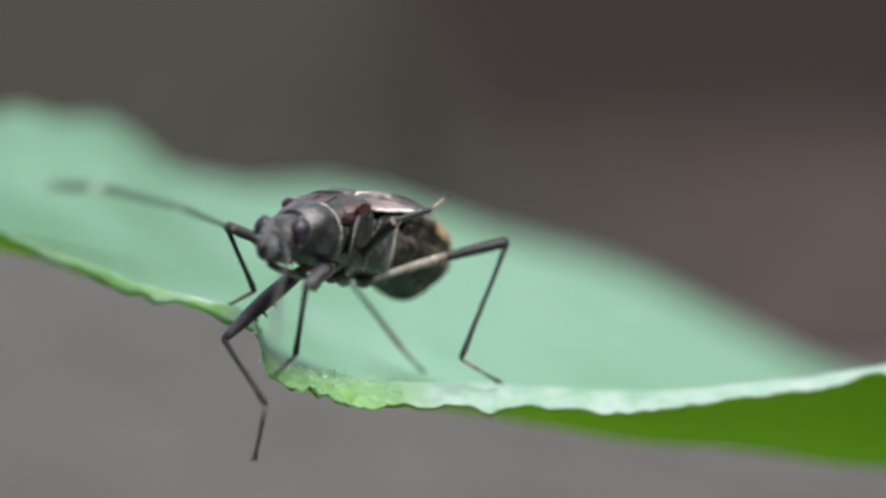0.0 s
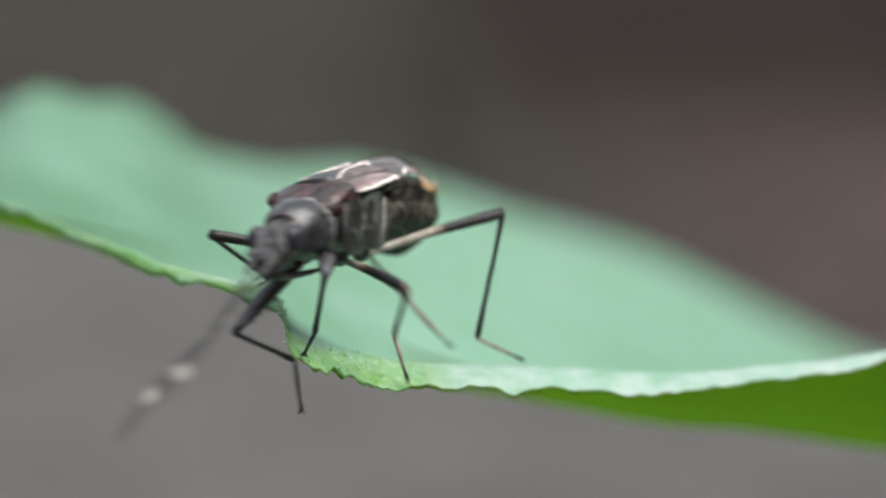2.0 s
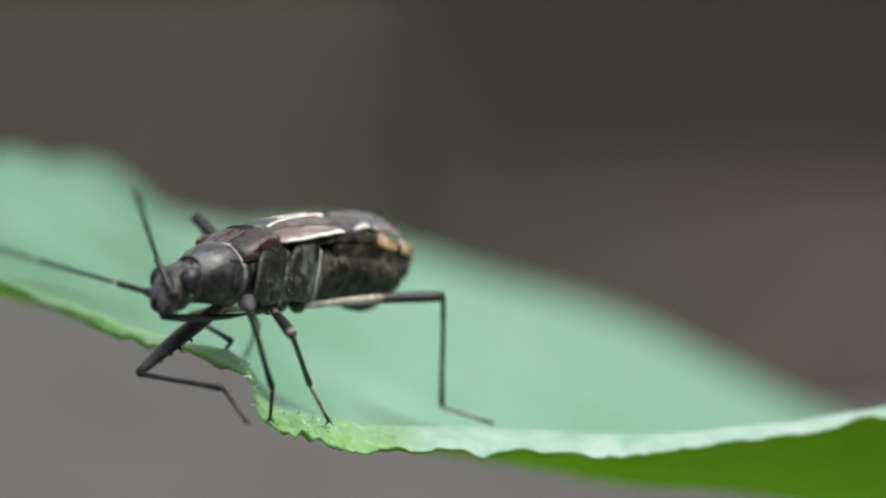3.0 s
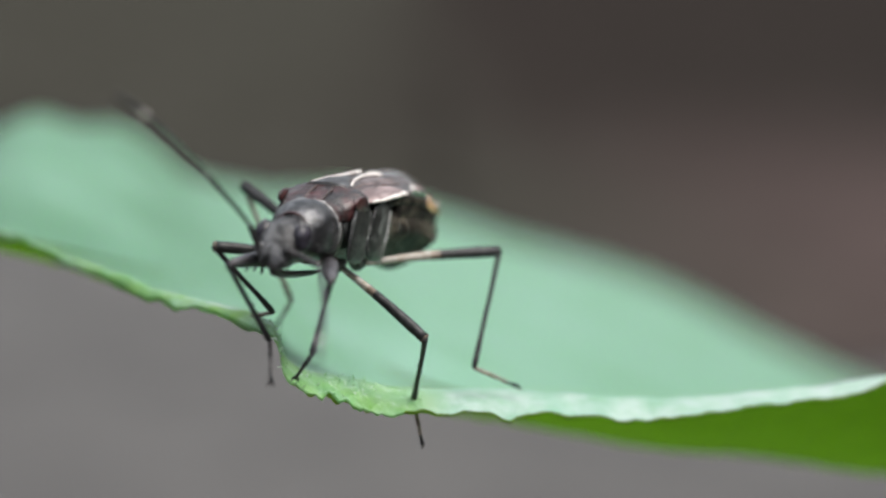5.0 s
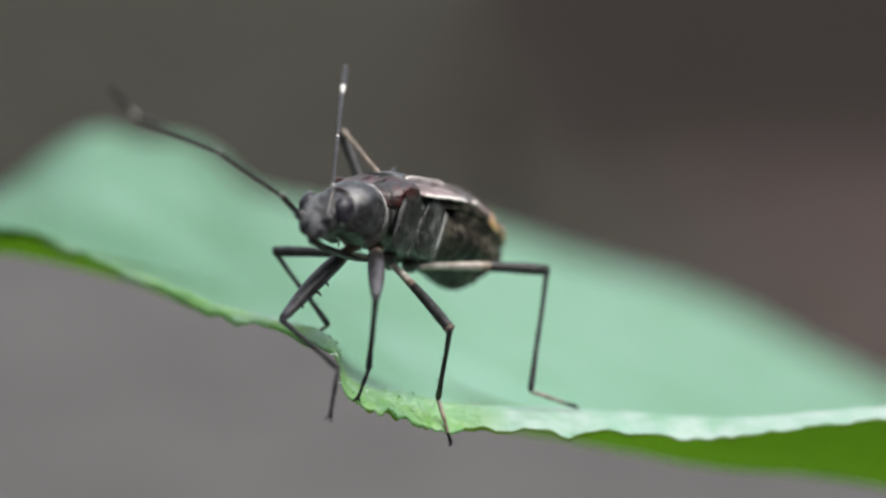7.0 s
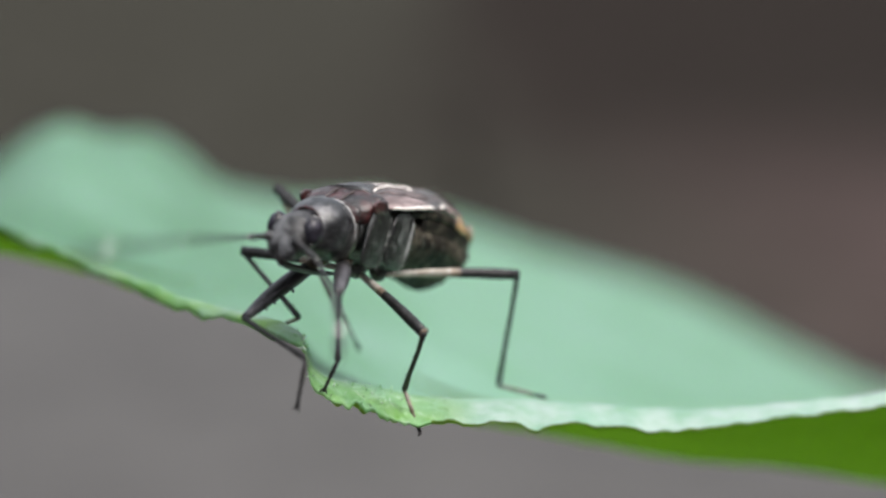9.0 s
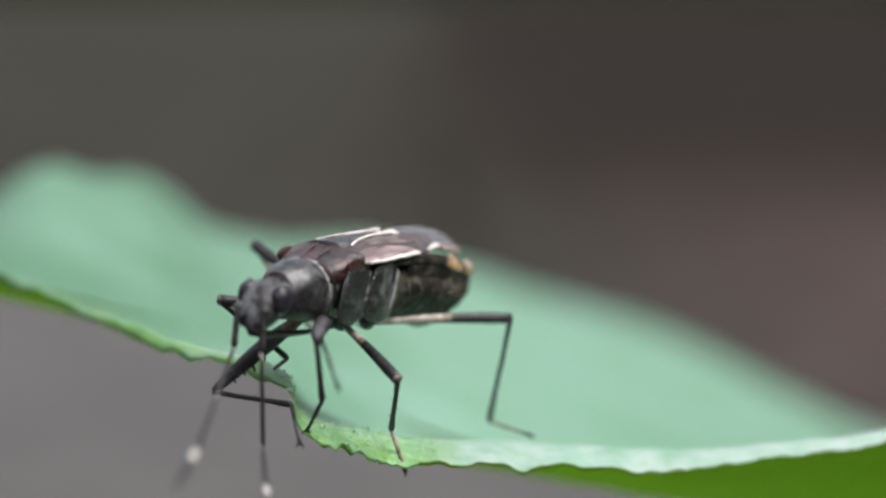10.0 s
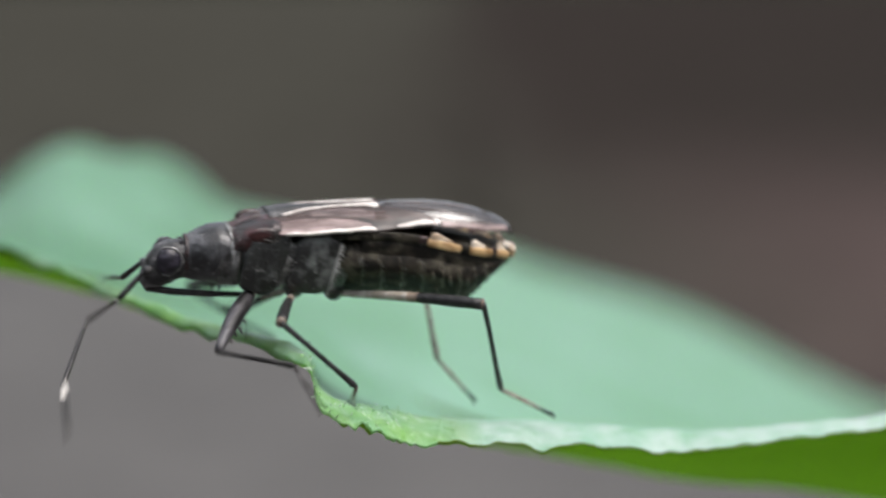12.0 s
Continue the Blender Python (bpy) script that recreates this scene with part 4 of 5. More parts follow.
def motions():
    at(0, body=(-1.48, 0, -0.9, 246.58, -14.64, 0.32),
       front_left=(-2.46, -5, -0.36, -2.82, -3.86, -2.32, -3.24, -5.18, -2.49),
       front_right=(-4.6, -3.42, -2.02, -3.47, -4.96, -3.27, -3.76, -5.15, -4.63),
       middle_left=(-0.34, -3.22, 0.92, 0.56, -0.81, 0.81, 1.03, 0.3, 1.04),
       middle_right=(-4.63, -1.95, 0.6, -4.1, -0.44, -1.41, -4.94, 0.25, -1.98),
       hind_left=(2.66, 1.18, -0.41, 1.38, -0.19, -3.35, 2.48, 0.66, -4.23),
       hind_right=(-2.19, 4.25, -1.5, -0.2, 2.44, -3.71, 0.39, 3.63, -4.67),
       feeler_left=(0.72, 0.52, -0.46, 0.87, 0.37, -0.32, 0.86, 0.44, -0.27, 0.86, 0.46, -0.24),
       feeler_right=(0.98, -0.14, 0.16, 0.99, -0.05, 0.11, 0.98, -0.22, 0.05, 0.99, -0.07, -0.09))
    at(0.1, front_right=(-4.63, -3.38, -1.98, -3.5, -4.93, -3.24, -3.79, -5.12, -4.6))
    at(0.2, body=(-1.59, -0.02, -0.72, 244.23, -14.61, 1.8),
       front_left=(-2.53, -5.01, -0.07, -2.8, -4.17, -2.18, -3.39, -3.17, -2.97),
       front_right=(-5.3, -0.07, 0.38, -5.89, -2.04, -0.63, -5.99, -3.42, -0.83),
       middle_left=(-0.91, -3.45, 1.1, 0.21, -1.14, 1.05, 0.81, -0.14, 1.45),
       middle_right=(-4.81, -1.99, 0.68, -4.04, -0.62, -1.36, -4.9, 0.04, -1.95),
       hind_left=(2.69, 0.68, -0.29, 1.39, 0.88, -3.51, 2.52, 1.63, -4.43),
       hind_right=(-2.46, 4.22, -1.23, -0.3, 2.67, -3.49, 0.4, 3.7, -4.55),
       feeler_left=(0.38, 0.36, 0.85, 0.69, 0.43, 0.59, 0.8, 0.56, 0.22, 0.8, 0.54, 0.28),
       feeler_right=(0.57, 0.21, 0.79, 0.83, 0.31, 0.46, 0.89, 0.43, 0.13, 0.86, 0.5, 0.13))
    at(0.5, body=(-2.14, 0.13, -0.73, 237.95, -9.94, 4.01),
       front_left=(-3.03, -4.83, -0.35, -2.98, -3.57, -2.26, -3.2, -4.93, -2.52),
       front_right=(-5.95, -3.25, -0.71, -6.42, -3.62, -2.92, -6.14, -4.48, -3.99),
       middle_left=(-2.5, -3.52, 0.9, -0.91, -1.5, 0.96, -0.08, -0.8, 1.54),
       middle_right=(-5.76, 0.61, -1.03, -4.1, -1.33, -1.3, -4.8, -0.49, -1.86),
       hind_left=(2.14, 0.8, -0.17, 1.24, 0.67, -3.53, 2.54, 1.26, -4.33),
       hind_right=(-2.42, 4.45, -1.41, -0.41, 2.6, -3.57, 0.32, 3.69, -4.56),
       feeler_left=(0.66, 0.3, -0.69, 0.44, 0.32, -0.84, 0.43, 0.39, -0.81, 0.73, 0.67, -0.15),
       feeler_right=(0.97, 0.13, -0.18, 0.79, -0.5, -0.35, 0.97, 0.16, -0.18, 0.92, 0.37, -0.14))
    at(0.7, body=(-2.38, -0.05, -0.6, 240.12, -9.72, 2.71),
       front_left=(-3.09, -5.04, -0.15, -3.03, -4.02, -2.2, -3.36, -2.89, -2.97),
       front_right=(-5.24, -3.28, -2.44, -3.86, -4.72, -3.56, -3.94, -4.88, -4.95),
       middle_left=(-2.9, -3.76, 0.92, -1.49, -5.61, 2.01, -0.98, -4.72, 2.69),
       middle_right=(-5.36, 1.36, -0.96, -4.21, -0.91, -1.36, -4.81, 0.05, -1.86),
       hind_left=(1.89, 0.7, -0.08, 1.2, 0.68, -3.49, 2.51, 1.24, -4.29),
       hind_right=(-2.97, 4.26, -1.14, -0.62, 3.05, -3.41, 0.32, 3.71, -4.58),
       feeler_left=(0.48, 0.5, -0.72, 0.58, 0.51, -0.63, 0.63, 0.56, -0.54, 0.66, 0.61, -0.45),
       feeler_right=(0.96, 0.26, 0.12, 0.91, -0.31, 0.26, 0.98, -0.07, 0.18, 0.95, 0.3, 0.02))
    at(1, body=(-2.68, -0.01, -0.69, 239.61, -4.77, 0.77),
       front_left=(-3.15, -4.99, -0.32, -3.02, -4, -2.38, -3.4, -2.84, -3.06),
       front_right=(-5.47, -3.45, -2.58, -4.03, -2.66, -4.18, -4.13, -3.54, -5.27),
       middle_left=(-3.03, -3.7, 0.75, -2.15, -1.45, 1.61, -1.72, -2.09, 2.56),
       middle_right=(-5.12, 1.9, -1.01, -4.11, -0.44, -1.33, -4.9, 0.18, -2.03),
       hind_left=(1.63, -0.06, 0.07, 1.2, 0.08, -3.39, 2.46, 0.76, -4.19),
       hind_right=(-2.6, 4.28, -1.73, -0.27, 2.53, -3.63, 0.41, 3.69, -4.56),
       feeler_left=(-0.07, 0.32, -0.94, 0.36, 0.61, -0.7, 0.67, 0.67, -0.32, 0.63, 0.75, -0.21),
       feeler_right=(0.77, 0.14, -0.62, 0.92, -0.26, -0.28, 0.97, 0.06, -0.23, 0.93, 0.36, -0.09))
    at(1.2, body=(-2.67, 0.07, -0.62, 238.68, -6.64, 1.39),
       front_left=(-3.24, -4.9, -0.23, -3.08, -3.9, -2.28, -3.45, -2.78, -3.04),
       front_right=(-6.44, -1.39, -2.36, -5.17, -3.16, -3.07, -4.44, -4.36, -3.03),
       middle_left=(-2.55, -3.39, 1.14, -1.43, -1.12, 1.62, -0.86, -0.17, 2.15),
       middle_right=(-5.51, 1.48, -1.76, -4.24, -0.74, -1.52, -4.94, 0.14, -2.03),
       hind_left=(1.63, 0.01, 0.13, 1.17, 0.04, -3.32, 2.47, 0.61, -4.14),
       hind_right=(-3.19, 4.4, -1.31, -0.73, 3.2, -3.45, 0.35, 3.68, -4.6),
       feeler_left=(0.74, -0, 0.67, 0.85, 0.36, 0.39, 0.8, 0.58, 0.16, -0.75, -0.65, 0.09),
       feeler_right=(1, 0.06, -0.05, 0.93, -0.2, 0.32, 0.97, 0.08, 0.24, 0.91, 0.39, 0.16))
    at(1.5, body=(-3.11, -0.33, -0.75, 227.57, -2.29, 2.33),
       front_left=(-4.04, -5.11, -0.38, -3.09, -4.41, -2.34, -3.37, -3.17, -2.94),
       front_right=(-7.58, -1.41, -1.9, -6.27, -2.8, -3.17, -6.54, -3.93, -3.96),
       middle_left=(-2.29, -3.12, 1.17, -0.71, -1.09, 1.19, 0.02, -2, 1.59),
       middle_right=(-5.78, 1.57, -1.71, -4.49, -0.65, -1.75, -4.99, 0.34, -2.28),
       hind_left=(1.23, -0.42, -0.17, 1.06, 0.44, -3.54, 2.51, 0.82, -4.21),
       hind_right=(-2.67, 3.98, -1.77, -0.36, 2.3, -3.77, 0.3, 3.56, -4.58),
       feeler_left=(0.21, 0.04, -0.98, 0.58, 0.69, -0.42, 0.53, 0.79, -0.32, -0.49, -0.5, -0.71),
       feeler_right=(0.31, -0.04, -0.95, 0.73, 0.59, -0.35, 0.78, 0.5, -0.37, 0.8, 0.53, -0.3))
    at(1.7, body=(-2.98, -0.06, -0.85, 228.51, -2.22, 4.05),
       front_left=(-3.93, -4.86, -0.5, -3.12, -3.92, -2.42, -3.3, -2.64, -2.94),
       front_right=(-7.27, -2.84, -1.16, -7.2, -2.03, -3.3, -6.79, -3.37, -3.2),
       middle_left=(-2.29, -2.88, 1.16, -0.68, -0.88, 1.18, 0.05, -1.79, 1.57),
       middle_right=(-5.53, 1.89, -1.85, -4.53, -0.48, -1.78, -5.07, 0.54, -2.21),
       hind_left=(1.21, -1.24, -0.16, 1.15, 0.1, -3.37, 2.49, 0.73, -4.07),
       hind_right=(-3.37, 4.33, -1.15, -0.88, 3.82, -3.53, 0.31, 3.12, -4.41),
       feeler_left=(0.46, -0.23, -0.86, 0.8, 0.17, -0.58, 0.81, 0.21, -0.55, 0.79, 0.1, -0.61),
       feeler_right=(0.64, 0.04, -0.77, 0.89, 0.25, -0.39, 0.9, 0.24, -0.37, 0.9, 0.24, -0.36))
    at(2, body=(-2.27, -0.04, -0.75, 249.44, -4.22, 6.64),
       front_left=(-2.59, -5.14, -0.54, -2.95, -3.71, -2.29, -3.32, -2.64, -3.12),
       front_right=(-4.9, -4.01, -2.2, -3.56, -2.51, -3.29, -3.38, -2.59, -4.68),
       middle_left=(-0.66, -3.71, -1.18, -1.03, -1.79, -2.84, -0.66, -2.09, -3.97),
       middle_right=(-5.75, -1.68, -0.17, -4.37, -0.13, -1.68, -5.18, 0.62, -2.24),
       hind_left=(1.88, 1.29, -0.15, 1.19, 0.51, -3.47, 2.49, 1.13, -4.24),
       hind_right=(-2.08, 4.21, -1.7, 0.04, 2.28, -3.67, 0.53, 3.63, -4.47),
       feeler_left=(0.72, -0.37, -0.58, 0.96, 0.13, -0.24, 0.95, 0.08, -0.3, 0.96, -0.05, -0.26),
       feeler_right=(0.85, 0.27, -0.45, 0.89, -0.03, -0.45, 0.93, -0.09, -0.35, 0.92, 0.05, -0.39))
    at(2.2, body=(-1.23, -0.01, -0.83, 259.94, -7.12, 2.69),
       front_left=(-1.76, -5.11, -0.64, -2.72, -3.83, -2.28, -3.42, -2.83, -2.95),
       front_right=(-3.61, -4.44, -0.02, -3.42, -4.43, -2.3, -4.01, -4.18, -3.55),
       middle_left=(0.74, -2.94, -2.67, 0.41, -1.14, -4.48, 0.73, -1.94, -5.36),
       middle_right=(-4.59, -1.07, 0.06, -4.05, 0.49, -1.9, -5.01, 1.18, -2.22),
       hind_left=(2.57, 2.19, -0.63, 1.32, 0.78, -3.55, 2.53, 1.5, -4.39),
       hind_right=(-3.99, 1.69, 1.74, -3.99, 3.27, -1.35, -4.45, 3.38, -2.92),
       feeler_left=(0.11, 0.28, -0.95, 0.74, 0.47, -0.49, 0.77, 0.52, -0.39, 0.88, 0.32, -0.34),
       feeler_right=(0.78, 0.61, -0.11, 0.88, 0.47, -0.07, 0.91, 0.4, -0.09, 0.91, 0.4, -0.11))
    at(2.5, body=(-1.47, 0.01, -0.79, 259.46, -6.46, -3.23),
       front_left=(-1.54, -5.13, -0.58, -2.75, -4, -2.16, -3.28, -2.96, -2.93),
       front_right=(-3.64, -4.59, -0.15, -3.45, -4.36, -2.42, -3.91, -4.25, -3.74),
       middle_left=(0.84, -3.09, -1.66, -0.56, -1.17, -2.64, -0.4, -0.77, -3.79),
       middle_right=(-4.86, -0.23, -0.13, -4.15, 1.16, -2.17, -5.17, 1.8, -2.41),
       hind_left=(2.37, 2.12, -0.72, 1.26, 0.48, -3.58, 2.5, 1.19, -4.37),
       hind_right=(-4.68, 2.08, 1.13, -4.24, 4.55, -1.28, -3.62, 3.57, -2.43),
       feeler_left=(0.63, 0.7, -0.34, 0.84, 0.53, -0.07, 0.85, 0.53, -0.05, 0.85, 0.52, -0.04),
       feeler_right=(-0.23, 0.93, 0.28, 0.12, 0.81, 0.57, 0.76, 0.59, 0.27, 0.58, 0.78, 0.24))
    at(2.8, body=(-2.92, -0.15, -0.56, 240.1, -2.01, 0.75),
       front_left=(-3.13, -5.09, -0.18, -3.15, -3.96, -2.17, -3.38, -2.95, -3.11),
       front_right=(-6.35, -3.76, -1.54, -5.04, -3.84, -3.41, -4.75, -4.09, -4.75),
       middle_left=(-2.05, -4.05, -0.65, -1.64, -2.01, -2.15, -1.35, -1.47, -3.22),
       middle_right=(-5.35, 1.62, -1.69, -4.39, -0.76, -1.64, -4.99, 0.17, -2.18),
       hind_left=(1.27, 1.24, -0.8, 1.1, 2.13, -4.16, 2.5, 1.29, -4.3),
       hind_right=(-5.87, 2.69, 0.82, -3.87, 2.26, -2, -4.5, 3.47, -2.9),
       feeler_left=(0.86, 0.45, 0.22, 0.84, 0.48, 0.26, 0.83, 0.51, 0.2, 0.83, 0.52, 0.18),
       feeler_right=(0.86, 0.41, 0.29, 0.84, 0.33, 0.42, 0.87, 0.36, 0.35, 0.86, 0.39, 0.32))
    at(3, body=(-3.05, 0.02, -0.41, 234.95, -5.63, 3.41),
       front_left=(-3.65, -4.87, 0.15, -3.17, -4.21, -1.99, -3.31, -3.27, -3.01),
       front_right=(-6.57, -3.16, -1.82, -4.4, -3.83, -2.05, -3.72, -4.91, -2.63),
       middle_left=(-2.71, -4.02, -0.63, -2.36, -2.16, -2.38, -1.88, -1.83, -3.46),
       middle_right=(-5.79, 1.68, -1.34, -4.49, -0.52, -1.57, -4.98, 0.38, -2.25),
       hind_left=(1.12, 1.38, -0.74, 1.11, 2.31, -4.1, 2.52, 1.52, -4.37),
       hind_right=(-5.77, 2.86, 1.23, -4.02, 2.4, -1.74, -4.49, 3.5, -2.86),
       feeler_left=(-0.03, -0.51, 0.86, 0.74, 0.51, 0.44, 0.74, 0.65, 0.2, 0.74, 0.65, 0.14),
       feeler_right=(0.94, -0.17, 0.28, 0.94, -0.21, 0.27, 0.96, 0.17, 0.22, 0.91, 0.4, 0.13))
    at(3.2, body=(-3.06, -0.01, -0.31, 236.21, -5.56, 2.74),
       front_left=(-3.66, -4.95, 0.02, -3.24, -4.14, -2.08, -3.33, -3.07, -2.97),
       front_right=(-7.4, -1.45, -1.12, -6.14, -2.77, -2.49, -6.71, -3.19, -3.7),
       middle_left=(-2.65, -4.04, -0.3, -2.33, -2.44, -2.29, -1.97, -2.16, -3.43),
       middle_right=(-5.7, 1.72, -1.21, -4.45, -0.49, -1.57, -4.99, 0.38, -2.25),
       hind_left=(1.11, 1.36, -0.83, 1.1, 2.41, -4.15, 2.51, 1.61, -4.39),
       hind_right=(-5.76, 2.89, 1.29, -4.31, 2.37, -1.83, -4.32, 3.66, -2.86),
       feeler_left=(0.86, 0.42, 0.3, 0.84, 0.46, 0.29, 0.84, 0.49, 0.22, 0.84, 0.51, 0.19),
       feeler_right=(0.54, 0.19, -0.82, 0.8, 0.44, -0.42, 0.8, 0.49, -0.36, 0.78, 0.46, -0.43))
    at(4.8, body=(-2.9, 0.06, -0.22, 241.77, -5.31, -2.63),
       front_left=(-2.97, -4.91, -0.18, -3.09, -3.79, -2.18, -3.33, -2.72, -3.04),
       front_right=(-6.61, 0.22, -0.6, -5.95, -0.76, -2.56, -6.52, -1.44, -3.64),
       middle_left=(-0.64, -2.64, -1.21, -1.04, -1.16, -3.27, -0.56, -1.45, -4.36),
       middle_right=(-5.75, 1.51, -1.09, -4.29, -0.52, -1.65, -4.89, 0.37, -2.24),
       hind_left=(1.42, 0.96, -0.61, 1.17, 1.85, -3.97, 2.5, 0.92, -4.2),
       hind_right=(-5.56, 3.28, 0.99, -3.98, 2.77, -2.06, -4.44, 4.03, -3),
       feeler_left=(0.61, 0.79, -0.05, 0.87, 0.5, 0.05, 0.88, 0.48, 0.05, 0.88, 0.48, 0.05),
       feeler_right=(0.91, 0.41, -0.08, 1, 0.09, 0.04, 0.99, 0.12, 0.03, 0.99, 0.15, 0.01))
    at(5, body=(-2.18, 0.22, -0.3, 251, -7.02, -3.3),
       front_left=(-2.34, -4.88, -0.13, -2.88, -3.93, -2.14, -3.38, -2.94, -3),
       front_right=(-4.85, -4.14, 0.19, -3.93, -3.65, -1.85, -3.81, -4.78, -2.67),
       middle_left=(-0.09, -2.4, -2.1, -0.4, -0.9, -4.16, -0.14, -1.25, -5.32),
       middle_right=(-5.43, -2.15, 0.26, -4.05, -1.17, -1.67, -4.92, -0.35, -1.99),
       hind_left=(1.95, 1.75, -0.6, 1.22, -0.14, -3.43, 2.48, 0.61, -4.16),
       hind_right=(-5.19, 3.04, 1.03, -3.86, 2.48, -2.14, -4.39, 3.69, -3.1),
       feeler_left=(0.22, 0.95, -0.24, 0.85, 0.44, -0.29, 0.92, 0.35, -0.18, 0.93, 0.36, -0.11),
       feeler_right=(0.81, 0.09, 0.59, 0.85, -0.1, 0.52, 0.84, -0.22, 0.49, 0.97, 0.08, 0.23))
    at(5.2, body=(-2.09, 0.14, -0.29, 250.74, -7.49, -2.39),
       front_left=(-2.22, -4.96, -0.22, -2.88, -3.89, -2.13, -3.36, -2.91, -3.01),
       front_right=(-4.8, -4.19, -0.44, -3.84, -3.05, -2.18, -4.02, -3.75, -3.38),
       middle_left=(-0.2, -2.73, -2.07, -0.46, -1.19, -4.1, -0.21, -1.53, -5.26),
       middle_right=(-5.35, -2.2, 0.29, -4.07, -1.02, -1.6, -4.56, 0.02, -2.04),
       hind_left=(2.01, 1.73, -0.65, 1.2, -0.17, -3.44, 2.44, 0.64, -4.15),
       hind_right=(-5.06, 2.94, 1.12, -3.7, 2.38, -2.03, -4.35, 3.64, -2.86),
       feeler_left=(0.53, 0.78, -0.32, 0.82, 0.53, -0.22, 0.86, 0.47, -0.21, 0.88, 0.44, -0.19),
       feeler_right=(0.83, 0.29, -0.48, 0.73, -0.11, -0.68, 0.6, -0.19, -0.78, 0.88, 0.32, -0.34))
    at(5.5, body=(-2.23, 0.17, -0.22, 249.12, -9.63, -1.03),
       front_left=(-2.51, -4.91, -0.12, -2.94, -3.87, -2.11, -3.38, -2.87, -2.99),
       front_right=(-5.07, -4.02, -0.54, -3.6, -5.36, -1.67, -3.86, -5.05, -3.01),
       middle_left=(-0.87, -3.58, -0.91, -1.18, -2.24, -3.08, -0.97, -2.68, -4.21),
       middle_right=(-5.8, 0.28, -0.04, -4.14, -0.79, -1.69, -4.66, 0.21, -2.19),
       hind_left=(1.89, 1.7, -0.56, 1.17, 0.1, -3.56, 2.46, 0.84, -4.25),
       hind_right=(-5.15, 2.97, 1.23, -3.84, 2.41, -1.95, -4.38, 3.5, -3.06),
       feeler_left=(0.39, 0.86, -0.34, 0.79, 0.54, -0.29, 0.88, 0.39, -0.28, 0.9, 0.36, -0.23),
       feeler_right=(0.98, -0.19, 0.08, 0.91, -0.39, 0.16, 0.86, -0.52, 0.04, 1, -0.05, -0.03))
    at(6, body=(-2.43, 0.15, 0.05, 243.9, -18.37, -4.44),
       front_left=(-2.81, -4.77, -0.02, -3.01, -3.82, -2.09, -3.35, -2.79, -2.97),
       front_right=(-5.19, -3.7, -0.74, -3.64, -5.17, -1.58, -3.85, -5.01, -2.96),
       middle_left=(-1, -3.26, -1.11, -1.33, -1.88, -3.24, -0.96, -2.19, -4.37),
       middle_right=(-5.9, 0.81, -0.01, -4.28, -0.25, -1.7, -4.79, 0.7, -2.29),
       hind_left=(1.68, 1.48, -0.69, 1.12, 2.03, -4.08, 2.5, 1.2, -4.36),
       hind_right=(-5.69, 1.84, 2.19, -2.38, 2.11, 3.25, -1.36, 3.35, 3.56),
       feeler_left=(-0.38, -0.47, 0.79, -0.12, -0.6, 0.79, -0.76, -0.54, 0.35, -0.78, -0.48, 0.4),
       feeler_right=(0.98, -0.16, -0.07, 0.95, -0.29, -0.04, 0.96, -0.27, -0.13, 0.97, -0.01, -0.22))
    at(6.2, body=(-2.38, 0.19, 0.15, 243.35, -17.63, -4.97),
       front_left=(-2.81, -4.68, -0.15, -3.03, -3.56, -2.13, -3.4, -2.63, -3.11),
       front_right=(-5.19, -3.56, -0.77, -3.7, -5.06, -1.66, -3.87, -4.87, -3.03),
       middle_left=(-1.01, -3.17, -1.19, -1.33, -1.75, -3.3, -0.98, -2.06, -4.44),
       middle_right=(-5.9, 0.78, 0.04, -4.25, -0.3, -1.6, -4.87, 0.52, -2.27),
       hind_left=(1.66, 1.66, -0.66, 1.15, 2.16, -4.07, 2.5, 1.27, -4.33),
       hind_right=(-4.48, 2.06, 3.16, -1.81, 0.07, 2.15, -1.58, 1.61, 1.65),
       feeler_left=(-0.73, -0.49, 0.48, -0.41, -0.67, 0.62, -0.8, -0.57, 0.19, -0.84, -0.45, 0.29),
       feeler_right=(0.95, -0.02, 0.31, 0.89, -0.18, 0.41, 0.96, -0.05, 0.29, 0.96, 0.22, 0.15))
    at(6.5, body=(-2.39, 0.13, 0.1, 244.31, -16.94, -5.76),
       front_left=(-2.77, -4.78, -0.14, -3, -3.66, -2.13, -3.37, -2.68, -3.05),
       front_right=(-5.16, -3.73, -0.74, -3.61, -5.1, -1.71, -3.86, -4.82, -3.06),
       middle_left=(-0.97, -3.23, -1.21, -1.33, -1.81, -3.32, -0.96, -2.12, -4.45),
       middle_right=(-5.88, 0.75, 0, -4.26, -0.28, -1.71, -4.85, 0.64, -2.28),
       hind_left=(1.63, 1.67, -0.7, 1.16, 2.11, -4.12, 2.49, 1.17, -4.32),
       hind_right=(-5.15, 1.91, 2.71, -2.78, -0.61, 3.13, -2.69, 1.01, 3.41),
       feeler_left=(-0.49, -0.4, 0.78, -0.03, -0.48, 0.88, -0.81, -0.52, 0.28, -0.8, -0.44, 0.41),
       feeler_right=(0.98, -0.04, 0.21, 0.95, -0.15, 0.27, 0.98, -0.12, 0.13, 0.98, -0.03, 0.19))
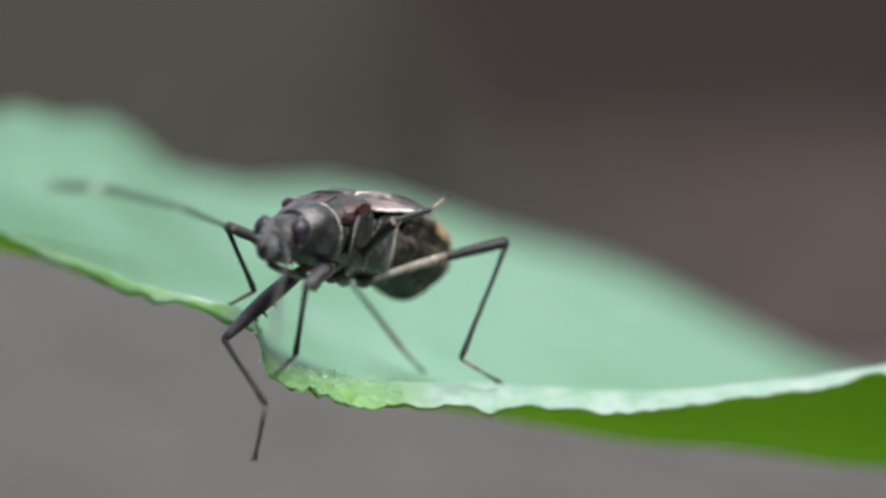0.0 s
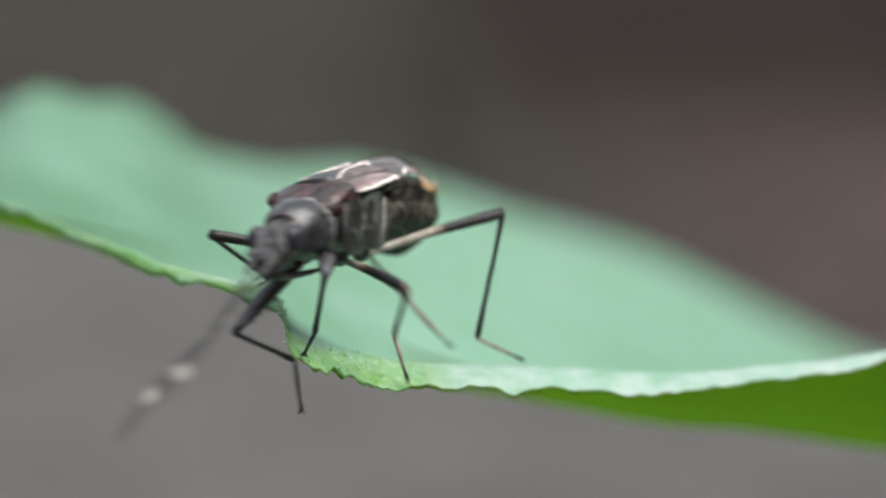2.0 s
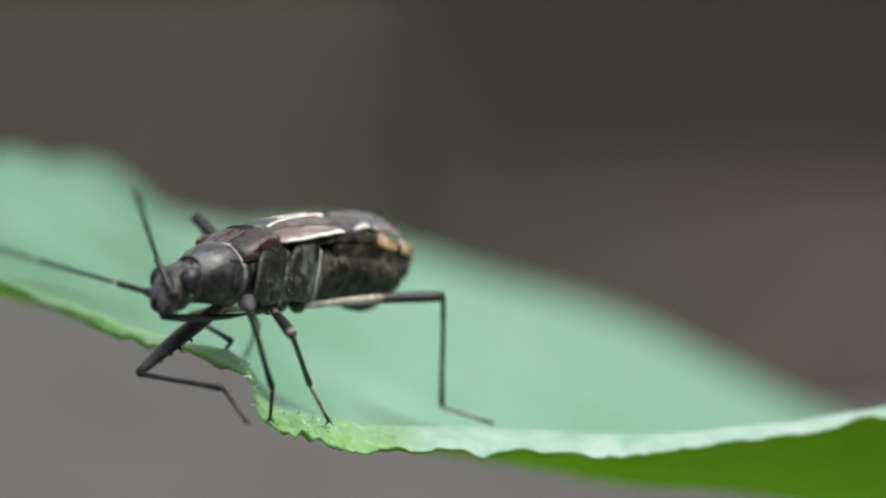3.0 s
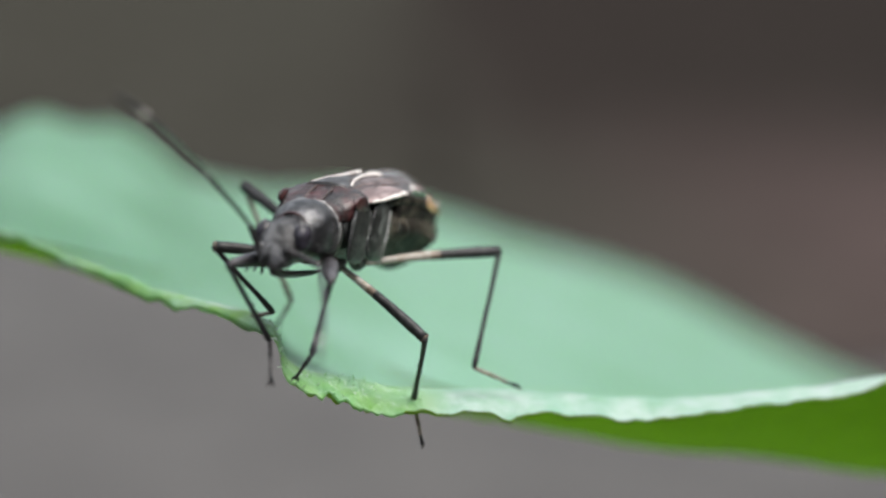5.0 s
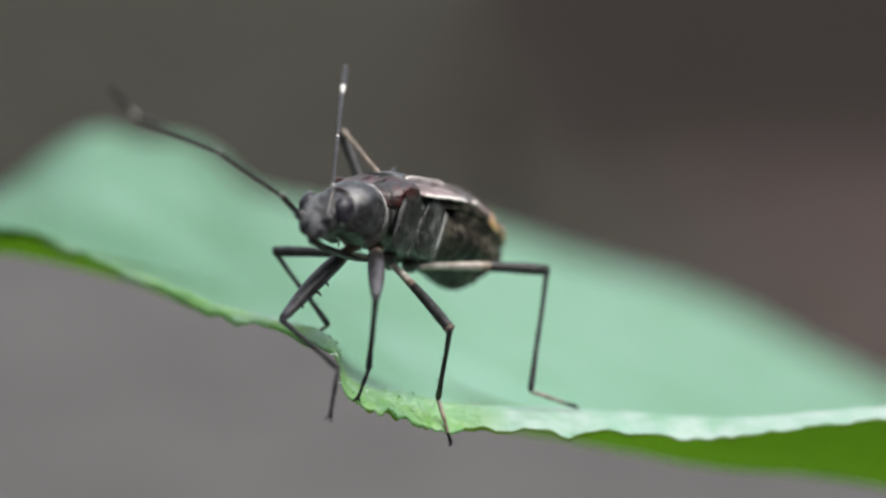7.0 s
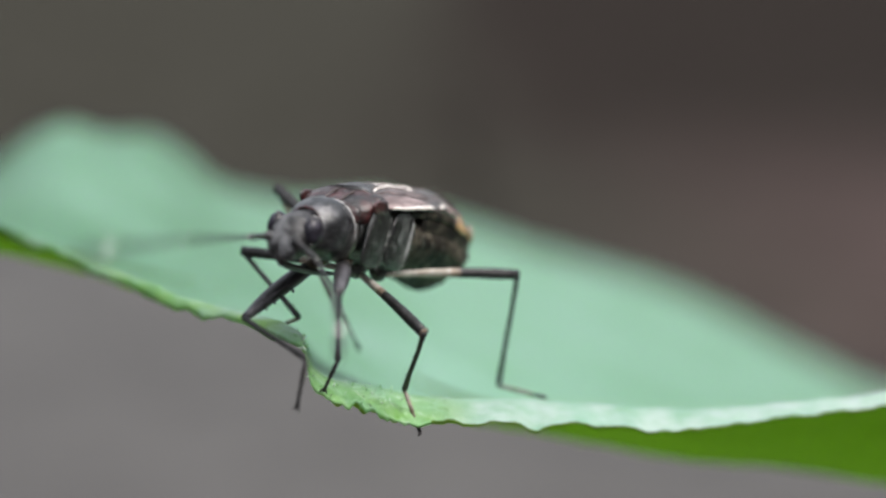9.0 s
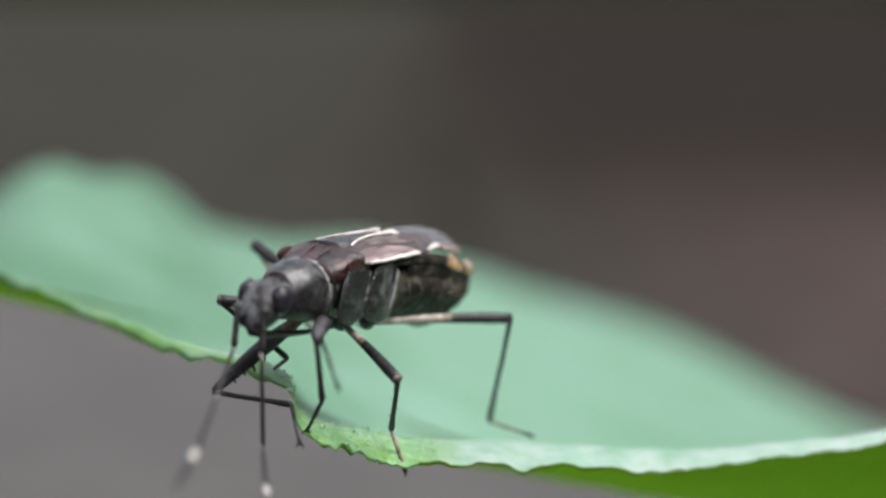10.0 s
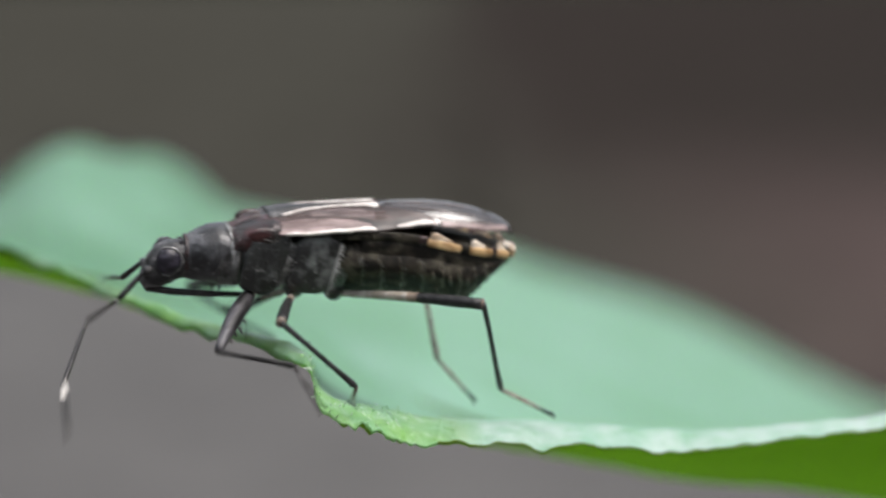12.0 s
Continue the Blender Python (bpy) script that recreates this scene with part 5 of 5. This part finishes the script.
    at(7, body=(-2.34, 0.1, 0.12, 245.71, -15.64, -3.19),
       front_left=(-2.7, -4.84, -0.14, -2.96, -3.78, -2.15, -3.32, -2.87, -3.16),
       front_right=(-5.09, -3.69, -0.91, -3.59, -5.18, -1.77, -3.83, -4.92, -3.12),
       middle_left=(-0.96, -3.33, -1.19, -1.29, -1.97, -3.35, -0.93, -2.29, -4.48),
       middle_right=(-5.79, 0.74, 0.03, -4.27, -0.29, -1.77, -4.88, 0.6, -2.36),
       hind_left=(1.61, 1.84, -0.66, 1.15, 0.19, -3.68, 2.45, 0.96, -4.31),
       hind_right=(-4.06, 2.12, 3.21, -2.71, -0.92, 2.2, -2.51, 0.7, 2.3),
       feeler_left=(-0.51, -0.26, 0.82, -0.67, -0.43, 0.61, -0.71, -0.44, 0.56, -0.72, -0.43, 0.54),
       feeler_right=(0.94, -0.01, 0.35, 0.93, -0.24, 0.28, 0.95, -0.29, 0.11, 0.95, 0.24, 0.2))
    at(7.2, body=(-2.3, 0.12, 0.1, 244.61, -17.01, -3.36),
       front_left=(-2.85, -4.76, -0.28, -2.99, -3.31, -2.06, -3.2, -4.61, -2.54),
       front_right=(-5.12, -3.74, -0.68, -3.6, -5.15, -1.64, -3.85, -4.89, -2.99),
       middle_left=(-0.93, -3.3, -1.19, -1.34, -1.87, -3.28, -0.94, -2.18, -4.4),
       middle_right=(-5.79, 0.7, 0.01, -4.18, -0.47, -1.61, -4.71, 0.47, -2.2),
       hind_left=(1.6, 1.93, -0.73, 1.12, 0.08, -3.64, 2.46, 0.81, -4.26),
       hind_right=(-5.23, 1.78, 2.59, -2.84, -0.73, 2.29, -2.35, 0.79, 1.88),
       feeler_left=(-0.53, -0.29, 0.8, -0.49, -0.53, 0.69, -0.75, -0.46, 0.47, -0.77, -0.45, 0.45),
       feeler_right=(0.97, -0.06, 0.25, 0.96, -0.19, 0.18, 0.99, -0.12, 0.05, 0.95, 0.32, -0.01))
    at(8.8, body=(-2.42, 0.16, -0.04, 245.54, -16.08, -4.77),
       front_left=(-2.7, -4.79, -0.21, -2.96, -3.55, -2.12, -3.38, -2.67, -3.12),
       front_right=(-5.15, -3.73, -0.9, -3.63, -5.29, -1.62, -3.86, -5.09, -2.98),
       middle_left=(-0.83, -3.08, -1.39, -1.34, -1.56, -3.4, -0.95, -1.87, -4.52),
       middle_right=(-5.83, 0.89, -0.13, -4.19, -0.31, -1.7, -4.93, 0.51, -2.23),
       hind_left=(1.53, 1.88, -0.83, 1.08, -0.1, -3.66, 2.41, 0.71, -4.19),
       hind_right=(-5.18, 1.95, 2.55, -4.94, 1.32, -0.86, -5.08, 0.95, -2.45),
       feeler_left=(-0.38, 0.64, -0.67, 0.56, 0.75, -0.36, 0.68, 0.68, -0.26, 0.75, 0.63, -0.22),
       feeler_right=(0.33, -0.07, -0.94, 0.74, 0.06, -0.67, 0.82, 0.24, -0.52, 0.72, 0.39, -0.58))
    at(9, body=(-2.32, 0.06, -0.28, 246.51, -12.35, -4.94),
       front_left=(-2.79, -4.99, -0.15, -2.92, -3.8, -2.1, -3.35, -2.91, -3.09),
       front_right=(-5.19, -3.92, -0.99, -3.57, -5.39, -1.64, -3.83, -5.1, -2.99),
       middle_left=(-0.8, -3.36, -1.47, -1.34, -1.7, -3.36, -0.9, -2.01, -4.47),
       middle_right=(-5.75, 0.69, -0.13, -4.14, -0.54, -1.7, -4.89, 0.32, -2.16),
       hind_left=(1.7, 1.7, -0.96, 1.21, 2.49, -4.31, 2.5, 1.49, -4.39),
       hind_right=(-5.05, 3.05, 1.22, -3.43, 2.54, -1.82, -2.69, 2.24, -3.25),
       feeler_left=(0.41, 0.85, -0.34, 0.73, 0.63, -0.27, 0.82, 0.52, -0.23, 0.83, 0.47, -0.3),
       feeler_right=(1, 0.04, -0.08, 0.99, -0.12, -0.11, 0.98, -0.1, -0.15, 0.99, 0.11, -0.1))
    at(9.2, body=(-2.5, 0.15, 0.01, 246.63, -17.31, -4.34),
       front_left=(-2.72, -4.77, -0.22, -2.95, -3.49, -2.1, -3.44, -2.67, -3.12),
       front_right=(-5.26, -3.6, -0.97, -3.62, -5.06, -1.64, -3.9, -5.01, -3.01),
       middle_left=(-0.72, -2.81, -1.52, -1.38, -1.28, -3.48, -0.92, -1.74, -4.52),
       middle_right=(-5.78, 1.04, -0.12, -4.2, -0.31, -1.63, -4.92, 0.51, -2.21),
       hind_left=(1.42, 1.92, -0.84, 1.13, -0.09, -3.66, 2.49, 0.69, -4.14),
       hind_right=(-5.75, 3.03, 0.66, -3.31, 2.7, -1.79, -2.87, 1.82, -3.11),
       feeler_left=(0.54, 0.7, -0.47, 0.74, 0.59, -0.33, 0.78, 0.57, -0.28, 0.8, 0.55, -0.25),
       feeler_right=(0.71, 0.44, 0.55, 0.72, 0.01, 0.69, 0.92, 0.27, 0.26, 0.92, 0.35, 0.16))
    at(9.5, body=(-2.07, 0.02, -0.46, 246, -8.7, -3.45),
       front_left=(-2.69, -5.04, -0.11, -2.8, -3.77, -2.01, -3.35, -2.96, -3.02),
       front_right=(-5.32, -3.76, -1.07, -3.59, -5.15, -1.64, -3.92, -4.88, -2.97),
       middle_left=(-0.7, -3.57, -1.52, -1.26, -1.8, -3.3, -0.92, -2.12, -4.44),
       middle_right=(-5.39, -2.15, 0.4, -4.14, -1.01, -1.53, -4.75, -0.16, -2.18),
       hind_left=(1.87, 1.9, -0.96, 1.3, -0.45, -3.47, 2.46, 0.53, -4.1),
       hind_right=(-4.93, 2.9, 1.02, -3.19, 2.39, -1.95, -2.78, 2.75, -3.49),
       feeler_left=(-0.04, 0.28, -0.96, 0.67, 0.64, -0.36, 0.74, 0.62, -0.25, 0.87, 0.49, -0.03),
       feeler_right=(0.7, 0.25, -0.67, 0.93, 0.18, -0.33, 0.51, -0.46, -0.73, 0.86, 0.09, -0.5))
    at(9.8, body=(-2.15, 0.11, -0.3, 243.4, -14.98, -3.59),
       front_left=(-2.78, -4.89, -0.07, -2.91, -3.8, -2.08, -3.42, -2.92, -3.04),
       front_right=(-5.55, -2.98, -1.4, -3.76, -4.3, -1.93, -3.89, -3.88, -3.26),
       middle_left=(-0.82, -3.4, -1.43, -1.32, -1.71, -3.3, -0.97, -2.02, -4.44),
       middle_right=(-5.7, 0.57, 0.03, -4.03, -0.54, -1.58, -4.85, -0.01, -2.32),
       hind_left=(1.87, 1.73, -0.86, 1.22, -0.58, -3.38, 2.44, 0.32, -4.01),
       hind_right=(-4.9, 3.17, 1.02, -3.14, 2.67, -1.93, -2.94, 2.97, -3.53),
       feeler_left=(-0.51, -0.49, 0.71, 0.84, 0.27, 0.47, 0.81, 0.56, 0.18, -0.83, -0.51, 0.22),
       feeler_right=(0.98, 0.03, -0.17, 0.99, 0.03, -0.15, 0.96, 0.02, -0.27, 0.95, 0.07, -0.29))
    at(10, body=(-2.28, -0.02, -0.46, 240.6, -5.76, -3.68),
       front_left=(-3.02, -5.03, -0.23, -2.99, -3.68, -2.08, -3.46, -2.83, -3.09),
       front_right=(-5.92, -1.74, -2.3, -3.84, -2.68, -2.42, -3.53, -3.81, -3.18),
       middle_left=(-1.13, -3.66, -1.54, -1.34, -1.8, -3.3, -0.94, -2.11, -4.42),
       middle_right=(-5.68, -2.22, 0.2, -4.05, -1.24, -1.53, -4.71, -0.43, -2.17),
       hind_left=(1.85, 1.44, -0.99, 1.31, 2.66, -4.2, 2.51, 1.55, -4.34),
       hind_right=(-5.3, 2.84, 0.82, -3.33, 2.38, -2.01, -2.98, 3.18, -3.4),
       feeler_left=(0.1, 0.14, -0.99, -0.07, 0.08, -0.99, 0.78, 0.61, -0.15, 0.75, 0.62, -0.22),
       feeler_right=(0.13, 0.1, -0.99, 0.83, 0.44, -0.34, 0.84, 0.44, -0.33, 0.88, 0.39, -0.25))
    at(10.5, body=(-2.13, -0.02, -0.78, 249.93, -1.89, 1.96),
       front_left=(-2.6, -5.13, -0.68, -2.82, -3.39, -2.15, -3.4, -2.61, -3.17),
       front_right=(-4.74, -3.56, -2.78, -3.48, -1.71, -3.27, -2.94, -2.88, -3.82),
       middle_left=(-0.66, -3.63, -1.89, -1.35, -1.69, -3.43, -0.97, -2.09, -4.53),
       middle_right=(-5.48, -2.03, -0.18, -4.25, -0.64, -1.95, -4.91, 0.25, -2.48),
       hind_left=(1.82, 1.96, -1.29, 1.34, 3.25, -4.49, 2.49, 2.08, -4.53),
       hind_right=(-5.31, 2.52, 0.63, -3.34, 2.05, -2.2, -3.07, 2.89, -3.58),
       feeler_left=(0.01, 0.4, -0.92, 0.85, 0.48, -0.2, 0.84, 0.53, -0.14, 0.82, 0.55, -0.14),
       feeler_right=(0.75, 0.12, -0.65, 0.91, -0.16, -0.39, 0.86, -0.1, -0.5, 0.96, 0.25, -0.13))
    at(11, body=(-2.21, 0.16, -0.56, 242.69, -6.68, -1.74),
       front_left=(-2.84, -4.87, -0.32, -2.88, -3.43, -2.1, -3.41, -2.64, -3.12),
       front_right=(-5.93, -3.16, 0.3, -5.8, -2.05, -1.7, -5.43, -3.4, -1.68),
       middle_left=(-0.86, -3.35, -1.77, -1.32, -1.44, -3.43, -0.95, -2.04, -4.44),
       middle_right=(-5.25, 1.47, -0.99, -3.97, -0.65, -1.66, -4.81, -0.09, -2.36),
       hind_left=(1.88, 1.72, -1.19, 1.35, 3.05, -4.36, 2.53, 1.91, -4.46),
       hind_right=(-5.02, 3.21, 0.69, -3.33, 2.69, -2.3, -3.06, 3.48, -3.71),
       feeler_left=(-0.01, -1, -0.09, 0.97, 0.26, -0.02, 0.75, 0.6, -0.28, 0.76, 0.62, -0.18),
       feeler_right=(0.92, 0.39, 0.09, 0.94, -0.26, -0.22, 0.72, -0.62, -0.32, 0.9, 0.37, -0.22))
    at(11.2, body=(-2.36, 0.05, -0.32, 230.02, -11.2, -1.32),
       front_left=(-3.35, -4.78, -0.05, -3.05, -3.79, -2.09, -3.41, -2.8, -3.01),
       front_right=(-6.88, -0.7, 0.54, -6.54, -2.39, -0.96, -6.21, -3.75, -0.95),
       middle_left=(-1.4, -3.54, -1.32, -1.37, -1.87, -3.28, -0.91, -2.17, -4.38),
       middle_right=(-5.73, 1.3, -0.38, -4.06, -0.18, -1.65, -4.85, 0.32, -2.45),
       hind_left=(1.64, -1.87, -0.51, 1.2, -0.09, -3.47, 2.46, 0.7, -4.16),
       hind_right=(-4.62, 3.23, 1.44, -3.29, 2.67, -1.74, -2.92, 2.33, -3.29),
       feeler_left=(0.58, -0.23, 0.78, 0.83, 0.32, 0.45, 0.85, 0.48, 0.2, 0.84, 0.54, 0.08),
       feeler_right=(0.89, -0.04, 0.46, 0.84, -0.02, 0.54, 0.87, 0.14, 0.48, 0.85, 0.49, 0.18))
    at(11.5, body=(-2.39, -0.04, -0.31, 222.95, -6.6, -0.7),
       front_left=(-3.79, -4.74, -0.05, -3.04, -4.04, -2.1, -3.34, -3, -2.98),
       front_right=(-6.76, 0.04, -1.11, -4.57, -0.48, -1.53, -4.52, -1.72, -2.17),
       middle_left=(-1.66, -3.58, -1.52, -1.34, -1.76, -3.3, -0.92, -2.19, -4.37),
       middle_right=(-5.6, -2.76, -0.36, -4.27, -1.01, -1.69, -4.84, -0.09, -2.28),
       hind_left=(1.69, -1.79, -0.49, 1.22, -0.06, -3.47, 2.45, 0.75, -4.19),
       hind_right=(-4.53, 3.18, 1.5, -3.4, 2.6, -1.74, -2.96, 2.26, -3.28),
       feeler_left=(0.13, -0.53, -0.84, -0.08, -0.81, -0.59, 0.7, 0.65, -0.28, 0.56, 0.71, -0.44),
       feeler_right=(0.4, -0.82, -0.42, 0.99, -0.16, -0.06, 0.91, 0.41, 0.03, 0.65, 0.75, 0.08))
    at(11.8, body=(-2.72, -0.04, -0.3, 204.77, -7.45, -3.61),
       front_left=(-4.66, -4.18, -0.83, -4.93, -3.11, -2.84, -5.5, -3.12, -4.12),
       front_right=(-6.93, -0.23, -2.19, -6.31, -2.41, -2.53, -6.18, -2.77, -3.88),
       middle_left=(-3.76, -3.77, -0.06, -2.64, -3.02, -2.24, -2.68, -4.2, -2.59),
       middle_right=(-5.09, 2.52, -1.23, -4.51, 0.03, -1.53, -5.13, 0.84, -2.21),
       hind_left=(1.34, -1.7, -0.6, 1.13, 0.25, -3.48, 2.52, 0.77, -4.17),
       hind_right=(-1.15, 4.08, -0.71, -0.32, 1.37, -2.71, 0.46, 1.86, -4.07),
       feeler_left=(0.36, 0.1, -0.93, 0.55, 0.08, -0.83, 0.58, 0.36, -0.73, 0.54, 0.53, -0.65),
       feeler_right=(0.64, -0.56, -0.53, 0.89, -0.37, -0.26, 0.88, -0.41, -0.22, 0.89, -0.4, -0.21))
    at(12, body=(-3.52, -0.09, -0.17, 196.85, -3.09, -5.55),
       front_left=(-6.03, -3.76, -1.34, -4.28, -2.45, -2.01, -3.53, -2.66, -3.17),
       front_right=(-7.65, 1.82, -0.72, -6.14, 0.19, -1.28, -5.59, -1.08, -1.45),
       middle_left=(-4.46, -3.72, -0.62, -2.65, -3.21, -2.37, -2.84, -2.21, -3.06),
       middle_right=(-6.51, 2.06, -1.55, -5.54, 4.13, -2.73, -5.44, 5.16, -3.39),
       hind_left=(0.54, -1.74, -0.54, 1.05, 0.33, -3.29, 2.51, 0.4, -4.03),
       hind_right=(-1.34, 3.74, 0.02, -0.69, 1.8, -2.8, 0.38, 1.95, -4.03),
       feeler_left=(0.66, 0.14, -0.73, 0.26, -0.82, -0.5, 0.29, 0.87, -0.4, -0.01, 0.88, -0.47),
       feeler_right=(0.42, -0.69, -0.6, 0.02, -0.97, -0.25, -0.07, -0.96, -0.28, -0.07, -0.96, -0.26))
    times = [i / 10 for i in range(121)]
    body, rows = [], {k: [[] for _ in v[1:]] for k, v in moving.items()}
    for t in times:
        x, y, z, yaw, pitch, roll = between("body", t)
        m = Matrix.Translation((x, y, z)) @ pose(0, 0, 0, roll, pitch, yaw)
        body.append((t, Matrix.LocRotScale(m.translation * MM, m.to_quaternion(), None)))
        inv = m.inverted()
        for (kind, side), (base, *pieces) in moving.items():
            out = rows[kind, side]
            if kind == "feeler":
                v = between("feeler_" + side, t)
                p = base
                for k in range(4):
                    d = Vector(v[3 * k:3 * k + 3]).normalized()
                    out[k].append((t, aimed(p, p + d, Vector((-0.3, 0, 1)))))
                    p = p + d * FEELER[k]
                continue
            _, femur, tibia, tarsus, _ = LEGS[kind]
            v = between(kind + "_" + side, t)
            knee, ankle, toe = (inv @ Vector(v[3 * k:3 * k + 3]) for k in range(3))
            knee, ankle = bend(base, knee, ankle, femur, tibia)
            up = (knee - ankle).normalized() + Vector((0, 0, 0.4)) + (knee - base).normalized() * 0.2
            out[0].append((t, aimed(base, knee, up)))
            out[1].append((t, aimed(knee, ankle, (knee - base).normalized() + Vector((0, 0, 0.3)))))
            out[2].append((t, aimed(ankle, toe, Vector((0, 0, 1)) + (ankle - knee) * 0.1)))
    walk(seed_bug, body)
    for key, (_, *pieces) in moving.items():
        for piece, track in zip(pieces, rows[key]):
            walk(piece, track)


motions()
